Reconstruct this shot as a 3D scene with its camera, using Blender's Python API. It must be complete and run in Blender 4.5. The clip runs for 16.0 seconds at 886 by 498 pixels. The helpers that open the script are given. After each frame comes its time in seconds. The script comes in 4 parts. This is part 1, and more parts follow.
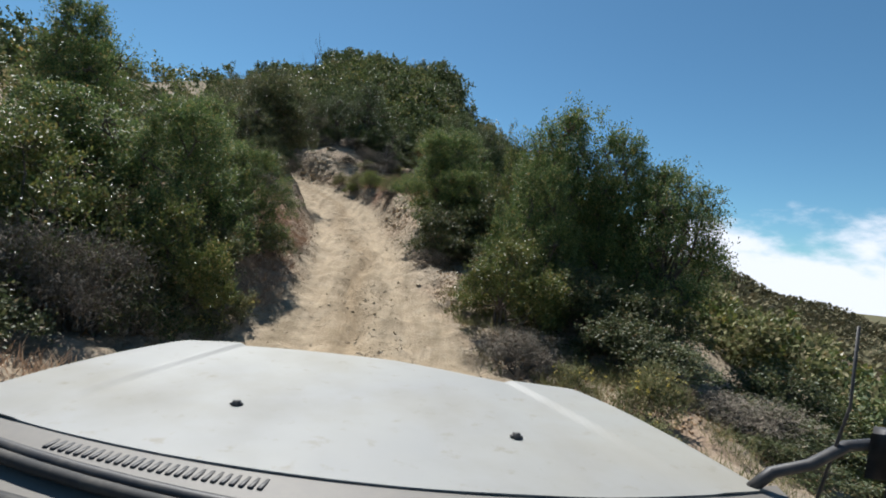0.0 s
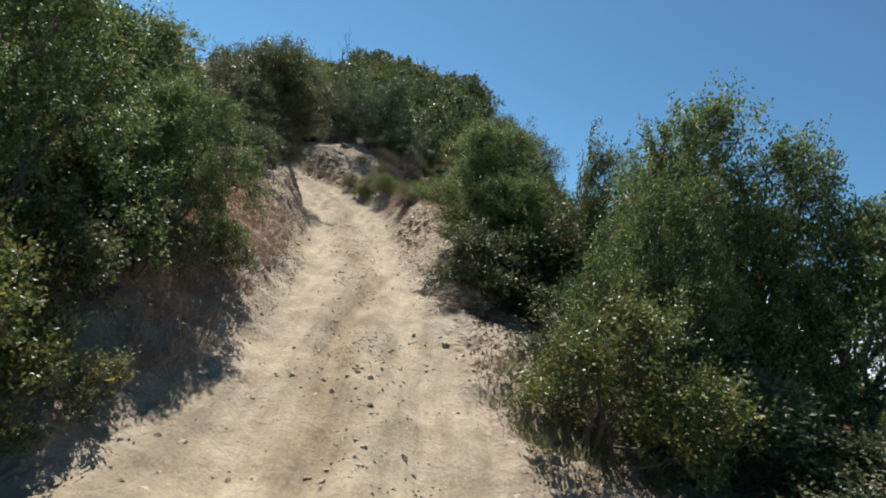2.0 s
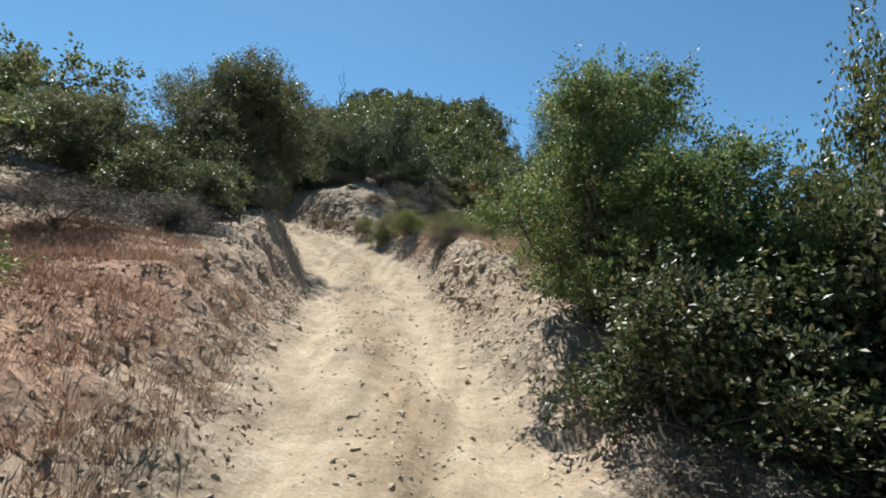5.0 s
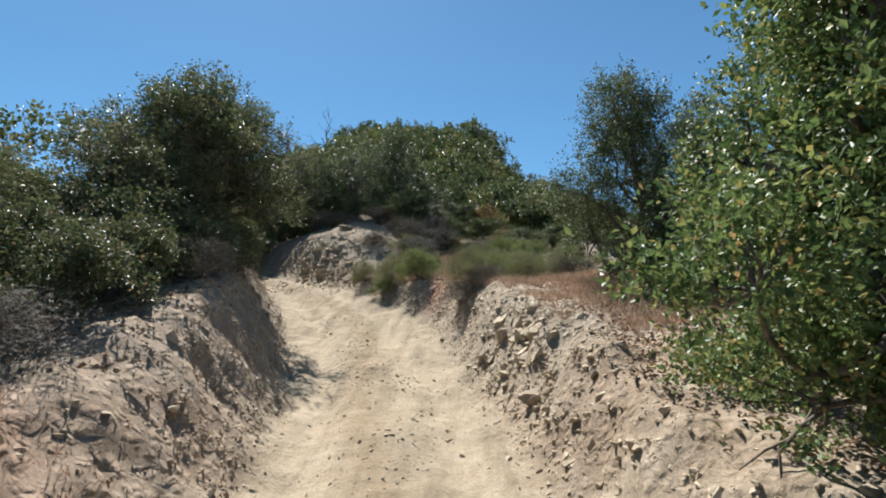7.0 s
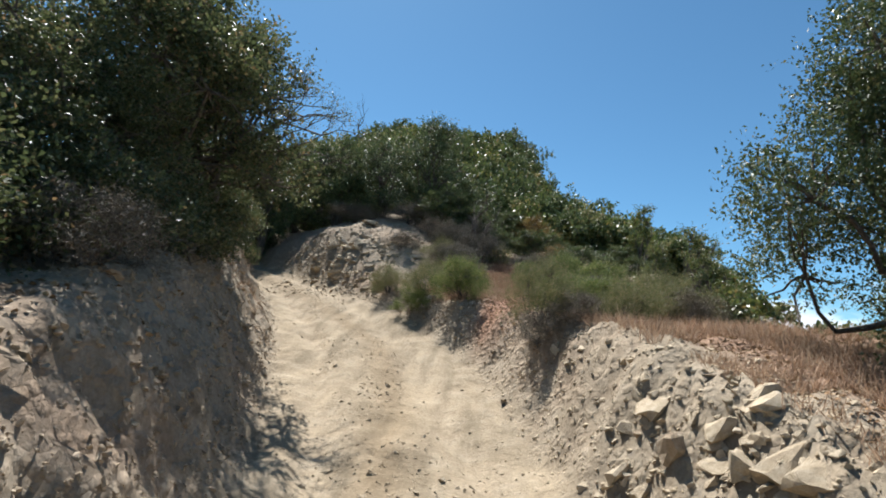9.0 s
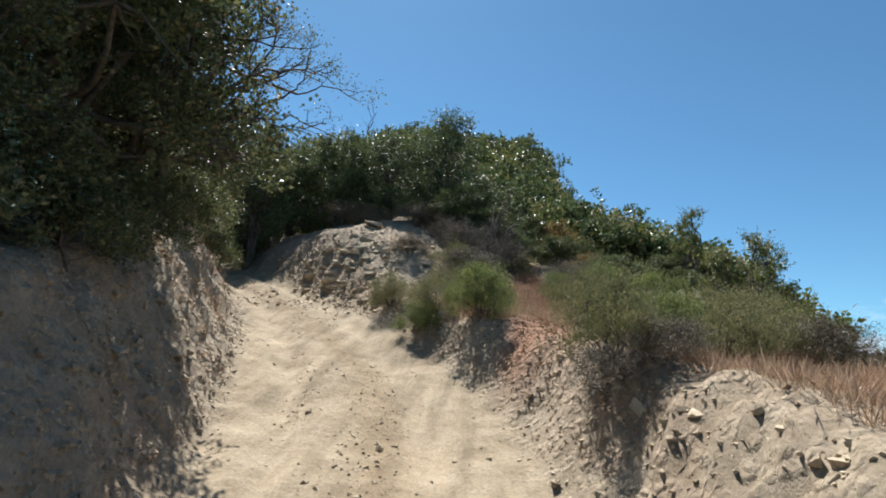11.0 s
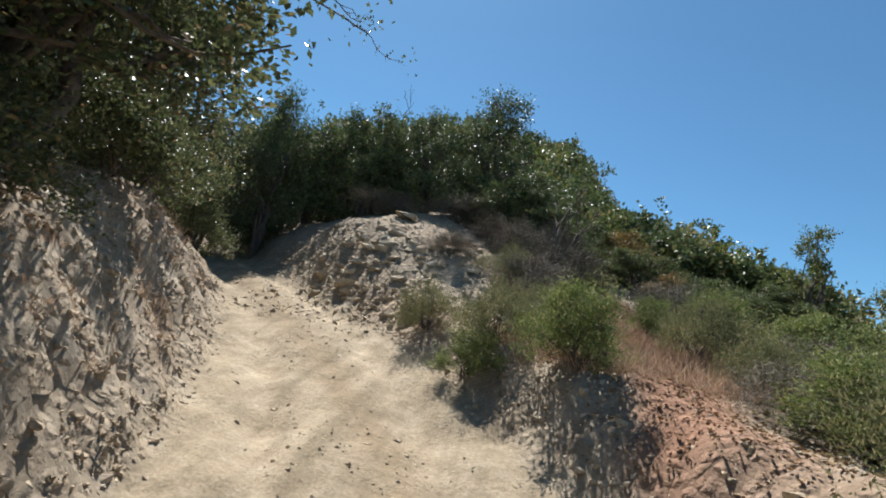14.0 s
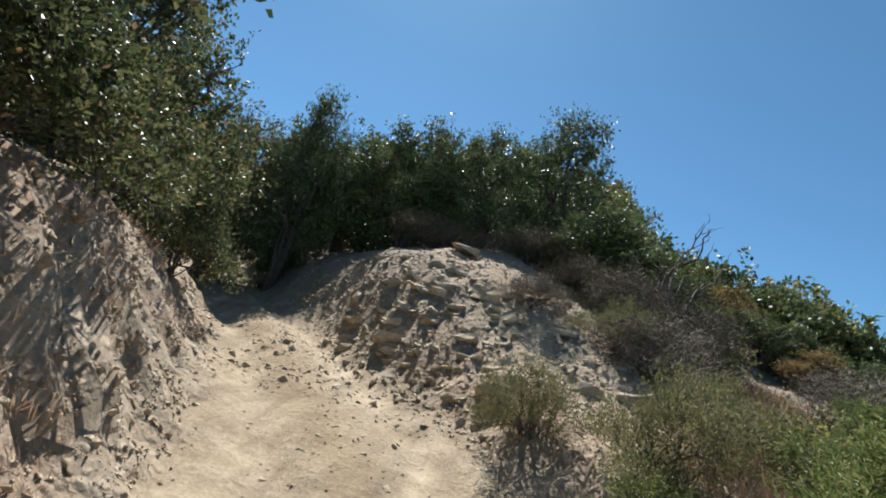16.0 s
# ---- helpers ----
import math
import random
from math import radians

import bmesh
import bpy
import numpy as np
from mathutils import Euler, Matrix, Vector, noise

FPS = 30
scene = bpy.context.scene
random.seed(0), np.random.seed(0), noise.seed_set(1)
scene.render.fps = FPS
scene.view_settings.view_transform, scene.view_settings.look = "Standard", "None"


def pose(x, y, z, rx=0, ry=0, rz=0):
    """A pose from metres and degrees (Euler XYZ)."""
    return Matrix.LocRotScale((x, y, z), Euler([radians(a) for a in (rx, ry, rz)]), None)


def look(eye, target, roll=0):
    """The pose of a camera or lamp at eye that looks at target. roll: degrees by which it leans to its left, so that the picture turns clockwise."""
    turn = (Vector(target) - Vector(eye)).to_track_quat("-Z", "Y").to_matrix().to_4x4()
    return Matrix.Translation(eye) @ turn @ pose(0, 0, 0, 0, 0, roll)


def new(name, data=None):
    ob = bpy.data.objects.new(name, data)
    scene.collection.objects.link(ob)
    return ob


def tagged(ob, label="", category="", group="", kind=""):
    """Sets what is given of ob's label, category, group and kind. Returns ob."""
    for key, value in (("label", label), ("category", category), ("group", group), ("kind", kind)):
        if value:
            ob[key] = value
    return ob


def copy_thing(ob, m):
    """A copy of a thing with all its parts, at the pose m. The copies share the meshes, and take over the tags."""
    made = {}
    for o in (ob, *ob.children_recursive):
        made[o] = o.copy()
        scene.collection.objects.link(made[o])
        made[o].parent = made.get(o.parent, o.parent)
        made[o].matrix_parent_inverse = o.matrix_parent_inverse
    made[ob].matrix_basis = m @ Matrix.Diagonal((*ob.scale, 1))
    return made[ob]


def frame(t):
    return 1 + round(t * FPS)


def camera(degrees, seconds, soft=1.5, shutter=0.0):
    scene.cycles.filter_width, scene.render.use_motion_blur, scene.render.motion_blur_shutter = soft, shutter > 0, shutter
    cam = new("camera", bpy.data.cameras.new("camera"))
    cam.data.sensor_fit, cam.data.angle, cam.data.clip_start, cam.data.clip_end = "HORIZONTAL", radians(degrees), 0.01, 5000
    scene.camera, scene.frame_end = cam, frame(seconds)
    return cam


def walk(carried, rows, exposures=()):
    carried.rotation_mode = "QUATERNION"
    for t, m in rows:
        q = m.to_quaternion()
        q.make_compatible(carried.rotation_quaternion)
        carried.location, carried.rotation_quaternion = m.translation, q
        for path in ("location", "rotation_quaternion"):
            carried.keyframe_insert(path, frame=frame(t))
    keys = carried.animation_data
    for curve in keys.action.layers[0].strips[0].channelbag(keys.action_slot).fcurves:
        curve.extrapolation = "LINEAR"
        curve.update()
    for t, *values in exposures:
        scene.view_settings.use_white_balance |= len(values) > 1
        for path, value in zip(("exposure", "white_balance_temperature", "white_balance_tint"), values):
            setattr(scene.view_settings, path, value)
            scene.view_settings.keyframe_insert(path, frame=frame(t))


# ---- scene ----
cam = camera(82.0, 16.0, soft=1.9)
PATH = [
    (0, (-0.068, -0.118, 0.316), (0.008, 1.88, 0.346), 6.3),
    (0.5, (-0.142, 0.663, 0.384), (-0.045, 2.656, 0.519), 5.3),
    (1, (-0.228, 1.447, 0.46), (-0.121, 3.428, 0.71), 6.8),
    (1.5, (-0.324, 2.352, 0.493), (-0.233, 4.338, 0.707), 8.9),
    (2, (-0.471, 3.162, 0.506), (-0.426, 5.159, 0.603), 13.2),
    (2.5, (-0.507, 3.83, 0.545), (-0.468, 5.828, 0.597), 9.4),
    (3, (-0.594, 4.493, 0.574), (-0.532, 6.491, 0.644), 9.6),
    (3.5, (-0.651, 5.136, 0.575), (-0.616, 7.13, 0.735), 9.8),
    (4, (-0.778, 6.002, 0.626), (-0.79, 7.994, 0.802), 7.4),
    (6.5, (-1.424, 9.439, 1.553), (-1.512, 11.411, 1.87), 0.8),
    (7, (-1.527, 10.269, 1.649), (-1.613, 12.24, 1.98), -1.9),
    (7.5, (-1.746, 11.135, 1.764), (-1.841, 13.103, 2.109), -0.2),
    (8, (-1.887, 11.844, 1.89), (-1.993, 13.812, 2.229), -0.3),
    (8.5, (-2.111, 12.49, 1.994), (-2.245, 14.45, 2.367), 3.1),
    (9, (-2.287, 13.153, 2.071), (-2.444, 15.11, 2.449), 4.7),
    (11.5, (-2.565, 15.547, 2.421), (-2.769, 17.492, 2.837), 5.8),
    (12, (-2.699, 16.18, 2.511), (-2.926, 18.132, 2.883), 5.5),
    (12.5, (-2.947, 16.613, 2.589), (-3.177, 18.564, 2.964), 8.5),
    (13, (-3.007, 16.831, 2.645), (-3.253, 18.782, 3.01), 9.0),
    (13.5, (-3.09, 17.053, 2.7), (-3.352, 19.0, 3.078), 9.4),
    (14, (-3.224, 17.373, 2.768), (-3.514, 19.308, 3.181), 11.0),
    (14.5, (-3.488, 17.874, 2.845), (-3.809, 19.787, 3.331), 12.6),
    (15, (-3.653, 18.406, 2.921), (-4.005, 20.308, 3.43), 10.4),
    (15.5, (-3.935, 18.959, 3.051), (-4.309, 20.859, 3.55), 11.6),
    (16, (-4.252, 19.437, 3.193), (-4.654, 21.323, 3.722), 15.5),
]
walk(cam, [(t, look(e, g, r)) for t, e, g, r in PATH], exposures=[(0, 0.75, 6100, 10), (2.5, 1.0, 6100, 10), (4, 1.1, 6100, 10), (7, 1.15, 6050, 10), (9, 1.15, 6080, 10), (16, 1.15, 6080, 10)])

# ---- sun and sky ----
SUN_ELEV, SUN_LEFT = 57.0, 24.0          # degrees above the horizon, and to the left of straight ahead (+y)
sun_dir = Vector((-math.sin(radians(SUN_LEFT)) * math.cos(radians(SUN_ELEV)),
                  math.cos(radians(SUN_LEFT)) * math.cos(radians(SUN_ELEV)), math.sin(radians(SUN_ELEV))))
sun = new("sun", bpy.data.lights.new("sun", "SUN"))
sun.data.energy, sun.data.angle, sun.data.color = 5.0, radians(0.53), (1.0, 0.95, 0.87)
sun.matrix_world = look(sun_dir * 50, (0, 0, 0))

world = bpy.data.worlds.new("sky")
scene.world = world
world.use_nodes = True
wn, wl = world.node_tree.nodes, world.node_tree.links
wn.clear()
sky = wn.new("ShaderNodeTexSky")
sky.sky_type, sky.sun_disc = "NISHITA", False
sky.sun_elevation, sky.sun_rotation = radians(SUN_ELEV), radians(-SUN_LEFT)
sky.altitude, sky.air_density, sky.dust_density, sky.ozone_density = 1500, 1.0, 0.55, 2.0
SKY_STRENGTH = 0.063
sky_bg = wn.new("ShaderNodeBackground")
sky_bg.inputs["Strength"].default_value = SKY_STRENGTH
tint = wn.new("ShaderNodeMix")
tint.data_type, tint.blend_type = "RGBA", "MULTIPLY"
tint.inputs[0].default_value = 1.0
tint.inputs[7].default_value = (0.67, 0.95, 0.94, 1)
wl.new(sky.outputs[0], tint.inputs[6])
wl.new(tint.outputs[2], sky_bg.inputs["Color"])
# a bank of cumulus low over the horizon
cloud_bg = wn.new("ShaderNodeBackground")
cloud_bg.inputs["Color"].default_value = (0.93, 0.95, 1.0, 1)
cloud_bg.inputs["Strength"].default_value = 0.62
way = wn.new("ShaderNodeTexCoord")
stretch = wn.new("ShaderNodeMapping")
stretch.inputs["Scale"].default_value = (1, 1, 2.2)
wl.new(way.outputs["Generated"], stretch.inputs["Vector"])
puffs = wn.new("ShaderNodeTexNoise")
puffs.inputs["Scale"].default_value, puffs.inputs["Detail"].default_value, puffs.inputs["Roughness"].default_value = 5.5, 8, 0.55
wl.new(stretch.outputs[0], puffs.inputs["Vector"])
split = wn.new("ShaderNodeSeparateXYZ")
wl.new(way.outputs["Generated"], split.inputs[0])
band = wn.new("ShaderNodeMapRange")
band.inputs["From Min"].default_value, band.inputs["From Max"].default_value = 0.0, 0.235
band.inputs["To Min"].default_value, band.inputs["To Max"].default_value = 0.33, -0.32
wl.new(split.outputs["Z"], band.inputs["Value"])
add = wn.new("ShaderNodeMath")
wl.new(puffs.outputs[0], add.inputs[0])
wl.new(band.outputs[0], add.inputs[1])
edge = wn.new("ShaderNodeMapRange")
edge.interpolation_type = "SMOOTHSTEP"
edge.inputs["From Min"].default_value, edge.inputs["From Max"].default_value = 0.5, 0.68
wl.new(add.outputs[0], edge.inputs["Value"])
mix = wn.new("ShaderNodeMixShader")
wl.new(edge.outputs[0], mix.inputs[0])
wl.new(sky_bg.outputs[0], mix.inputs[1])
wl.new(cloud_bg.outputs[0], mix.inputs[2])
wout = wn.new("ShaderNodeOutputWorld")
wl.new(mix.outputs[0], wout.inputs["Surface"])


# ---- materials ----
def material(name, rough=0.8, spec=0.3):
    m = bpy.data.materials.new(name)
    m.use_nodes = True
    b = m.node_tree.nodes["Principled BSDF"]
    b.inputs["Roughness"].default_value = rough
    b.inputs["Specular IOR Level"].default_value = spec
    return m, m.node_tree.nodes, m.node_tree.links, b


def noise_node(n, l, scale, detail=6, rough=0.6, vector=None):
    t = n.new("ShaderNodeTexNoise")
    t.inputs["Scale"].default_value, t.inputs["Detail"].default_value, t.inputs["Roughness"].default_value = scale, detail, rough
    l.new(vector if vector else place_node(n), t.inputs["Vector"])
    return t.outputs[0]


def place_node(n):
    for q in n:
        if q.bl_idname == "ShaderNodeTexCoord":
            return q.outputs["Object"]
    return n.new("ShaderNodeTexCoord").outputs["Object"]


def ramp(n, l, value, stops):
    r = n.new("ShaderNodeValToRGB")
    e = r.color_ramp.elements
    while len(e) < len(stops):
        e.new(0.5)
    for q, (p, c) in zip(e, stops):
        q.position, q.color = p, (*c, 1)
    l.new(value, r.inputs[0])
    return r.outputs[0]


def blend(n, l, fac, a, b, kind="MIX"):
    m = n.new("ShaderNodeMix")
    m.data_type, m.blend_type = "RGBA", kind
    for sock, v in ((m.inputs[0], fac), (m.inputs[6], a), (m.inputs[7], b)):
        if isinstance(v, (int, float)):
            sock.default_value = v
        elif isinstance(v, tuple):
            sock.default_value = (*v, 1)
        else:
            l.new(v, sock)
    return m.outputs[2]


def bump(n, l, b, height, strength, distance):
    k = n.new("ShaderNodeBump")
    k.inputs["Strength"].default_value, k.inputs["Distance"].default_value = strength, distance
    l.new(height, k.inputs["Height"])
    l.new(k.outputs[0], b.inputs["Normal"])


def leaf_material(name, stops, rough=0.42, spec=0.4, through_light=0.27):
    m, n, l, b = material(name, rough, spec)
    g = n.new("ShaderNodeNewGeometry")
    col = ramp(n, l, g.outputs["Random Per Island"], stops)
    big = ramp(n, l, noise_node(n, l, 1.7, 3), [(0.3, (0.75, 0.78, 0.72)), (0.7, (1.2, 1.16, 1.05))])
    col = blend(n, l, 1.0, col, big, "MULTIPLY")
    l.new(col, b.inputs["Base Color"])
    t = n.new("ShaderNodeBsdfTranslucent")
    l.new(col, t.inputs["Color"])
    mx = n.new("ShaderNodeMixShader")
    mx.inputs[0].default_value = through_light
    l.new(b.outputs[0], mx.inputs[1])
    l.new(t.outputs[0], mx.inputs[2])
    l.new(mx.outputs[0], n["Material Output"].inputs["Surface"])
    return m


OAK = leaf_material("oak_leaf", [(0.0, (0.048, 0.082, 0.029)), (0.5, (0.104, 0.160, 0.054)), (0.85, (0.210, 0.255, 0.088)), (0.97, (0.33, 0.28, 0.10)), (1.0, (0.40, 0.24, 0.11))], 0.5, 0.36, 0.3)
OAK_MID = leaf_material("hill_oak_leaf", [(0.0, (0.045, 0.060, 0.026)), (0.5, (0.082, 0.116, 0.048)), (0.85, (0.14, 0.168, 0.074)), (1.0, (0.23, 0.19, 0.09))], 0.5, 0.3, 0.2)
# oak leaf again, darker: the shade of backlit crowns put into its colour
OAK_SHADED = leaf_material("shaded_oak_leaf", [(0.0, (0.042, 0.058, 0.026)), (0.5, (0.088, 0.108, 0.048)), (0.9, (0.155, 0.155, 0.075)), (1.0, (0.25, 0.16, 0.09))], 0.45, 0.3, 0.3)
OAK_GOLD = leaf_material("yellowing_oak_leaf", [(0.0, (0.055, 0.082, 0.024)), (0.5, (0.115, 0.145, 0.042)), (0.85, (0.19, 0.19, 0.06)), (1.0, (0.29, 0.20, 0.08))])
GREEN_SAGE = leaf_material("green_sage_leaf", [(0.0, (0.085, 0.115, 0.035)), (0.6, (0.165, 0.205, 0.07)), (1.0, (0.30, 0.29, 0.13))], 0.65, 0.2)
RUSTY = leaf_material("browned_oak_leaf", [(0.0, (0.075, 0.062, 0.026)), (0.5, (0.16, 0.115, 0.045)), (1.0, (0.30, 0.19, 0.08))], 0.6, 0.2)
SAGE = leaf_material("sage_leaf", [(0.0, (0.10, 0.11, 0.05)), (0.6, (0.185, 0.19, 0.09)), (1.0, (0.31, 0.26, 0.16))], 0.7, 0.2)
DRY = leaf_material("dry_grass", [(0.0, (0.23, 0.145, 0.10)), (0.5, (0.36, 0.245, 0.18)), (1.0, (0.48, 0.37, 0.28))], 0.8, 0.15)
RED_DRY = leaf_material("red_dry_grass", [(0.0, (0.143, 0.082, 0.06)), (0.5, (0.254, 0.157, 0.118)), (1.0, (0.361, 0.261, 0.196))], 0.8, 0.15)
# paler and duller olive: haze over the valley is put into this colour
FAR = leaf_material("hazed_chaparral_leaf", [(0.0, (0.11, 0.105, 0.065)), (0.6, (0.15, 0.14, 0.09)), (1.0, (0.21, 0.175, 0.12))], 0.8, 0.1, 0.1)
TWIG = leaf_material("grey_twig", [(0.0, (0.09, 0.075, 0.06)), (0.5, (0.17, 0.145, 0.125)), (1.0, (0.28, 0.25, 0.22))], 0.85, 0.15, 0.0)
FLOWER = leaf_material("yellow_petal", [(0.0, (0.42, 0.32, 0.06)), (0.6, (0.62, 0.5, 0.12)), (1.0, (0.7, 0.64, 0.35))], 0.6, 0.2)
LITTER = leaf_material("leaf_litter", [(0.0, (0.13, 0.075, 0.04)), (0.5, (0.24, 0.15, 0.085)), (1.0, (0.36, 0.26, 0.16))], 0.8, 0.15, 0.05)


def bark_material():
    m, n, l, b = material("bark", 0.9, 0.15)
    f = noise_node(n, l, 14, 8)
    l.new(ramp(n, l, f, [(0.3, (0.05, 0.04, 0.032)), (0.7, (0.16, 0.135, 0.11))]), b.inputs["Base Color"])
    bump(n, l, b, f, 0.6, 0.02)
    return m


BARK = bark_material()


def ground_material():
    m, n, l, b = material("hillside_earth", 0.95, 0.1)
    broad, mid, fine = noise_node(n, l, 0.45, 5), noise_node(n, l, 4.0, 8, 0.65), noise_node(n, l, 38, 8, 0.7)
    a = n.new("ShaderNodeAttribute")
    a.attribute_name = "trail"
    d = n.new("ShaderNodeAttribute")
    d.attribute_name = "scrub"
    dust = ramp(n, l, mid, [(0.25, (0.210, 0.166, 0.112)), (0.5, (0.278, 0.226, 0.157)), (0.75, (0.350, 0.295, 0.217))])
    soil = ramp(n, l, mid, [(0.25, (0.195, 0.152, 0.107)), (0.5, (0.275, 0.225, 0.165)), (0.8, (0.37, 0.315, 0.243))])
    red = ramp(n, l, broad, [(0.48, (0, 0, 0)), (0.70, (0.8, 0.8, 0.8))])
    soil = blend(n, l, red, soil, (0.25, 0.165, 0.112))
    scar = n.new("ShaderNodeAttribute")
    scar.attribute_name = "scar"
    soil = blend(n, l, scar.outputs["Fac"], soil, (0.235, 0.135, 0.088))
    brush = ramp(n, l, mid, [(0.3, (0.05, 0.055, 0.027)), (0.5, (0.095, 0.09, 0.047)), (0.75, (0.19, 0.145, 0.09))])
    mp = n.new("ShaderNodeMapping")
    mp.inputs["Scale"].default_value = (3.2, 0.35, 1.0)
    mp.inputs["Rotation"].default_value = (0, 0, radians(-14))
    l.new(place_node(n), mp.inputs["Vector"])
    streak = noise_node(n, l, 1.6, 5, 0.6, mp.outputs[0])
    dust = blend(n, l, 1.0, dust, ramp(n, l, streak, [(0.33, (0.74, 0.73, 0.71)), (0.5, (0.97, 0.96, 0.95)), (0.68, (1.14, 1.13, 1.11))]), "MULTIPLY")
    wheel = n.new("ShaderNodeAttribute")
    wheel.attribute_name = "track"
    dust = blend(n, l, wheel.outputs["Fac"], dust, blend(n, l, 1.0, dust, (1.13, 1.13, 1.14), "MULTIPLY"))
    crown = n.new("ShaderNodeAttribute")
    crown.attribute_name = "crown"
    dust = blend(n, l, crown.outputs["Fac"], dust, blend(n, l, 1.0, dust, (0.84, 0.80, 0.75), "MULTIPLY"))
    col = blend(n, l, a.outputs["Fac"], soil, dust)
    col = blend(n, l, d.outputs["Fac"], col, brush)
    grain = ramp(n, l, fine, [(0.3, (0.72, 0.70, 0.67)), (0.55, (1.0, 1.0, 1.0)), (0.75, (1.22, 1.2, 1.16))])
    col = blend(n, l, 1.0, col, grain, "MULTIPLY")
    l.new(col, b.inputs["Base Color"])
    h = n.new("ShaderNodeMath")
    h.operation = "MULTIPLY_ADD"
    l.new(fine, h.inputs[0])
    h.inputs[1].default_value = 0.35
    l.new(mid, h.inputs[2])
    # broken stones in the raw earth of the banks, fading out on the worn trail
    cells = n.new("ShaderNodeTexVoronoi")
    cells.inputs["Scale"].default_value, cells.inputs["Randomness"].default_value = 11.0, 1.0
    bent = n.new("ShaderNodeVectorMath")
    bent.operation = "MULTIPLY_ADD"
    swirl = n.new("ShaderNodeTexNoise")
    swirl.inputs["Scale"].default_value, swirl.inputs["Detail"].default_value = 9.0, 3
    l.new(place_node(n), swirl.inputs["Vector"])
    l.new(swirl.outputs["Color"], bent.inputs[0])
    bent.inputs[1].default_value = (0.12, 0.12, 0.12)
    l.new(place_node(n), bent.inputs[2])
    l.new(bent.outputs[0], cells.inputs["Vector"])
    lump = ramp(n, l, cells.outputs["Distance"], [(0.05, (1, 1, 1)), (0.55, (0, 0, 0))])
    raw = n.new("ShaderNodeMath")
    raw.operation = "SUBTRACT"
    raw.inputs[0].default_value = 1.15
    l.new(a.outputs["Fac"], raw.inputs[1])
    raw.use_clamp = True
    stony = n.new("ShaderNodeMath")
    stony.operation = "MULTIPLY"
    l.new(lump, stony.inputs[0])
    l.new(raw.outputs[0], stony.inputs[1])
    tall = n.new("ShaderNodeMath")
    tall.operation = "MULTIPLY_ADD"
    l.new(stony.outputs[0], tall.inputs[0])
    tall.inputs[1].default_value = 0.85
    l.new(h.outputs[0], tall.inputs[2])
    bump(n, l, b, tall.outputs[0], 0.85, 0.03)
    return m


GROUND = ground_material()


def rock_material(name, lo, midc, hi):
    m, n, l, b = material(name, 0.9, 0.2)
    f, g = noise_node(n, l, 6, 8), noise_node(n, l, 45, 6, 0.7)
    o = n.new("ShaderNodeObjectInfo")
    col = ramp(n, l, f, [(0.28, lo), (0.5, midc), (0.75, hi)])
    col = blend(n, l, 1.0, col, ramp(n, l, o.outputs["Random"], [(0, (0.78, 0.76, 0.74)), (1, (1.12, 1.1, 1.08))]), "MULTIPLY")
    col = blend(n, l, 1.0, col, ramp(n, l, g, [(0.3, (0.75, 0.74, 0.72)), (0.6, (1.1, 1.1, 1.1))]), "MULTIPLY")
    l.new(col, b.inputs["Base Color"])
    bump(n, l, b, g, 0.7, 0.015)
    return m


ROCK = rock_material("weathered_sandstone", (0.26, 0.20, 0.135), (0.37, 0.295, 0.21), (0.48, 0.41, 0.32))
SLAB = rock_material("pale_bedrock", (0.33, 0.262, 0.175), (0.44, 0.365, 0.26), (0.56, 0.485, 0.375))


# ---- shape of the land ----
def curve(ys, vs):
    """A smooth curve through a few numbers."""
    ys, vs = np.array(ys, float), np.array(vs, float)
    def f(y):
        y = np.asarray(y, float)
        return (np.interp(y - 0.5, ys, vs) + np.interp(y, ys, vs) * 2 + np.interp(y + 0.5, ys, vs)) / 4
    return f


left_edge = curve([-8, 0, 4, 6, 8.2, 10.7, 12.6, 14.3, 15.5, 17.5, 19.3, 20.5, 22.4, 24, 25, 27, 31], [-1.6, -1.7, -1.95, -1.95, -1.95, -2.3, -2.85, -3.2, -3.4, -4.05, -4.75, -5.2, -6.1, -7.1, -7.8, -9.9, -14.5])
right_edge = curve([-8, 0, 4, 5.8, 6.9, 8.35, 9.3, 10.5, 12, 15, 18, 19.7, 20.8, 22.7, 24, 25.2, 27, 31], [1.6, 1.5, 1.1, 0.7, 0.45, -0.1, -0.4, -0.45, -0.75, -1.3, -1.8, -2.2, -2.6, -3.9, -5.0, -6.2, -8.0, -12.0])
trail_z = curve([-60, -6, 0, 3.2, 6, 9.4, 11, 12.5, 15.5, 17.4, 19.4, 21.5, 23, 24.3, 27, 31], [-9, -1.75, -1.25, -1.08, -0.93, -0.05, 0.18, 0.42, 0.87, 1.2, 1.64, 2.25, 2.72, 3.12, 3.85, 4.7])
left_rise = curve([-8, 5, 7, 8.5, 12, 14, 16, 17, 19, 22, 23.5, 25, 28, 32], [0.4, 0.3, 0.6, 0.75, 0.85, 1.1, 1.4, 1.45, 1.65, 1.5, 0.85, 0.5, 0.6, 0.9])
left_run = curve([-8, 6, 8, 11, 13, 16, 19, 23, 26], [0.8, 1.0, 1.1, 1.15, 1.0, 1.0, 1.25, 1.2, 1.2])
right_rise = curve([-8, 7, 10, 11, 12.2, 14, 16, 17.5, 19, 20, 22, 24, 26], [-0.05, 0.0, 0.12, 0.2, 0.6, 0.75, 1.0, 1.1, 0.95, 0.7, 0.5, 0.35, 0.4])
right_run = curve([-8, 10, 12, 14, 18, 22, 26], [0.8, 0.6, 0.5, 0.75, 0.8, 0.7, 0.8])
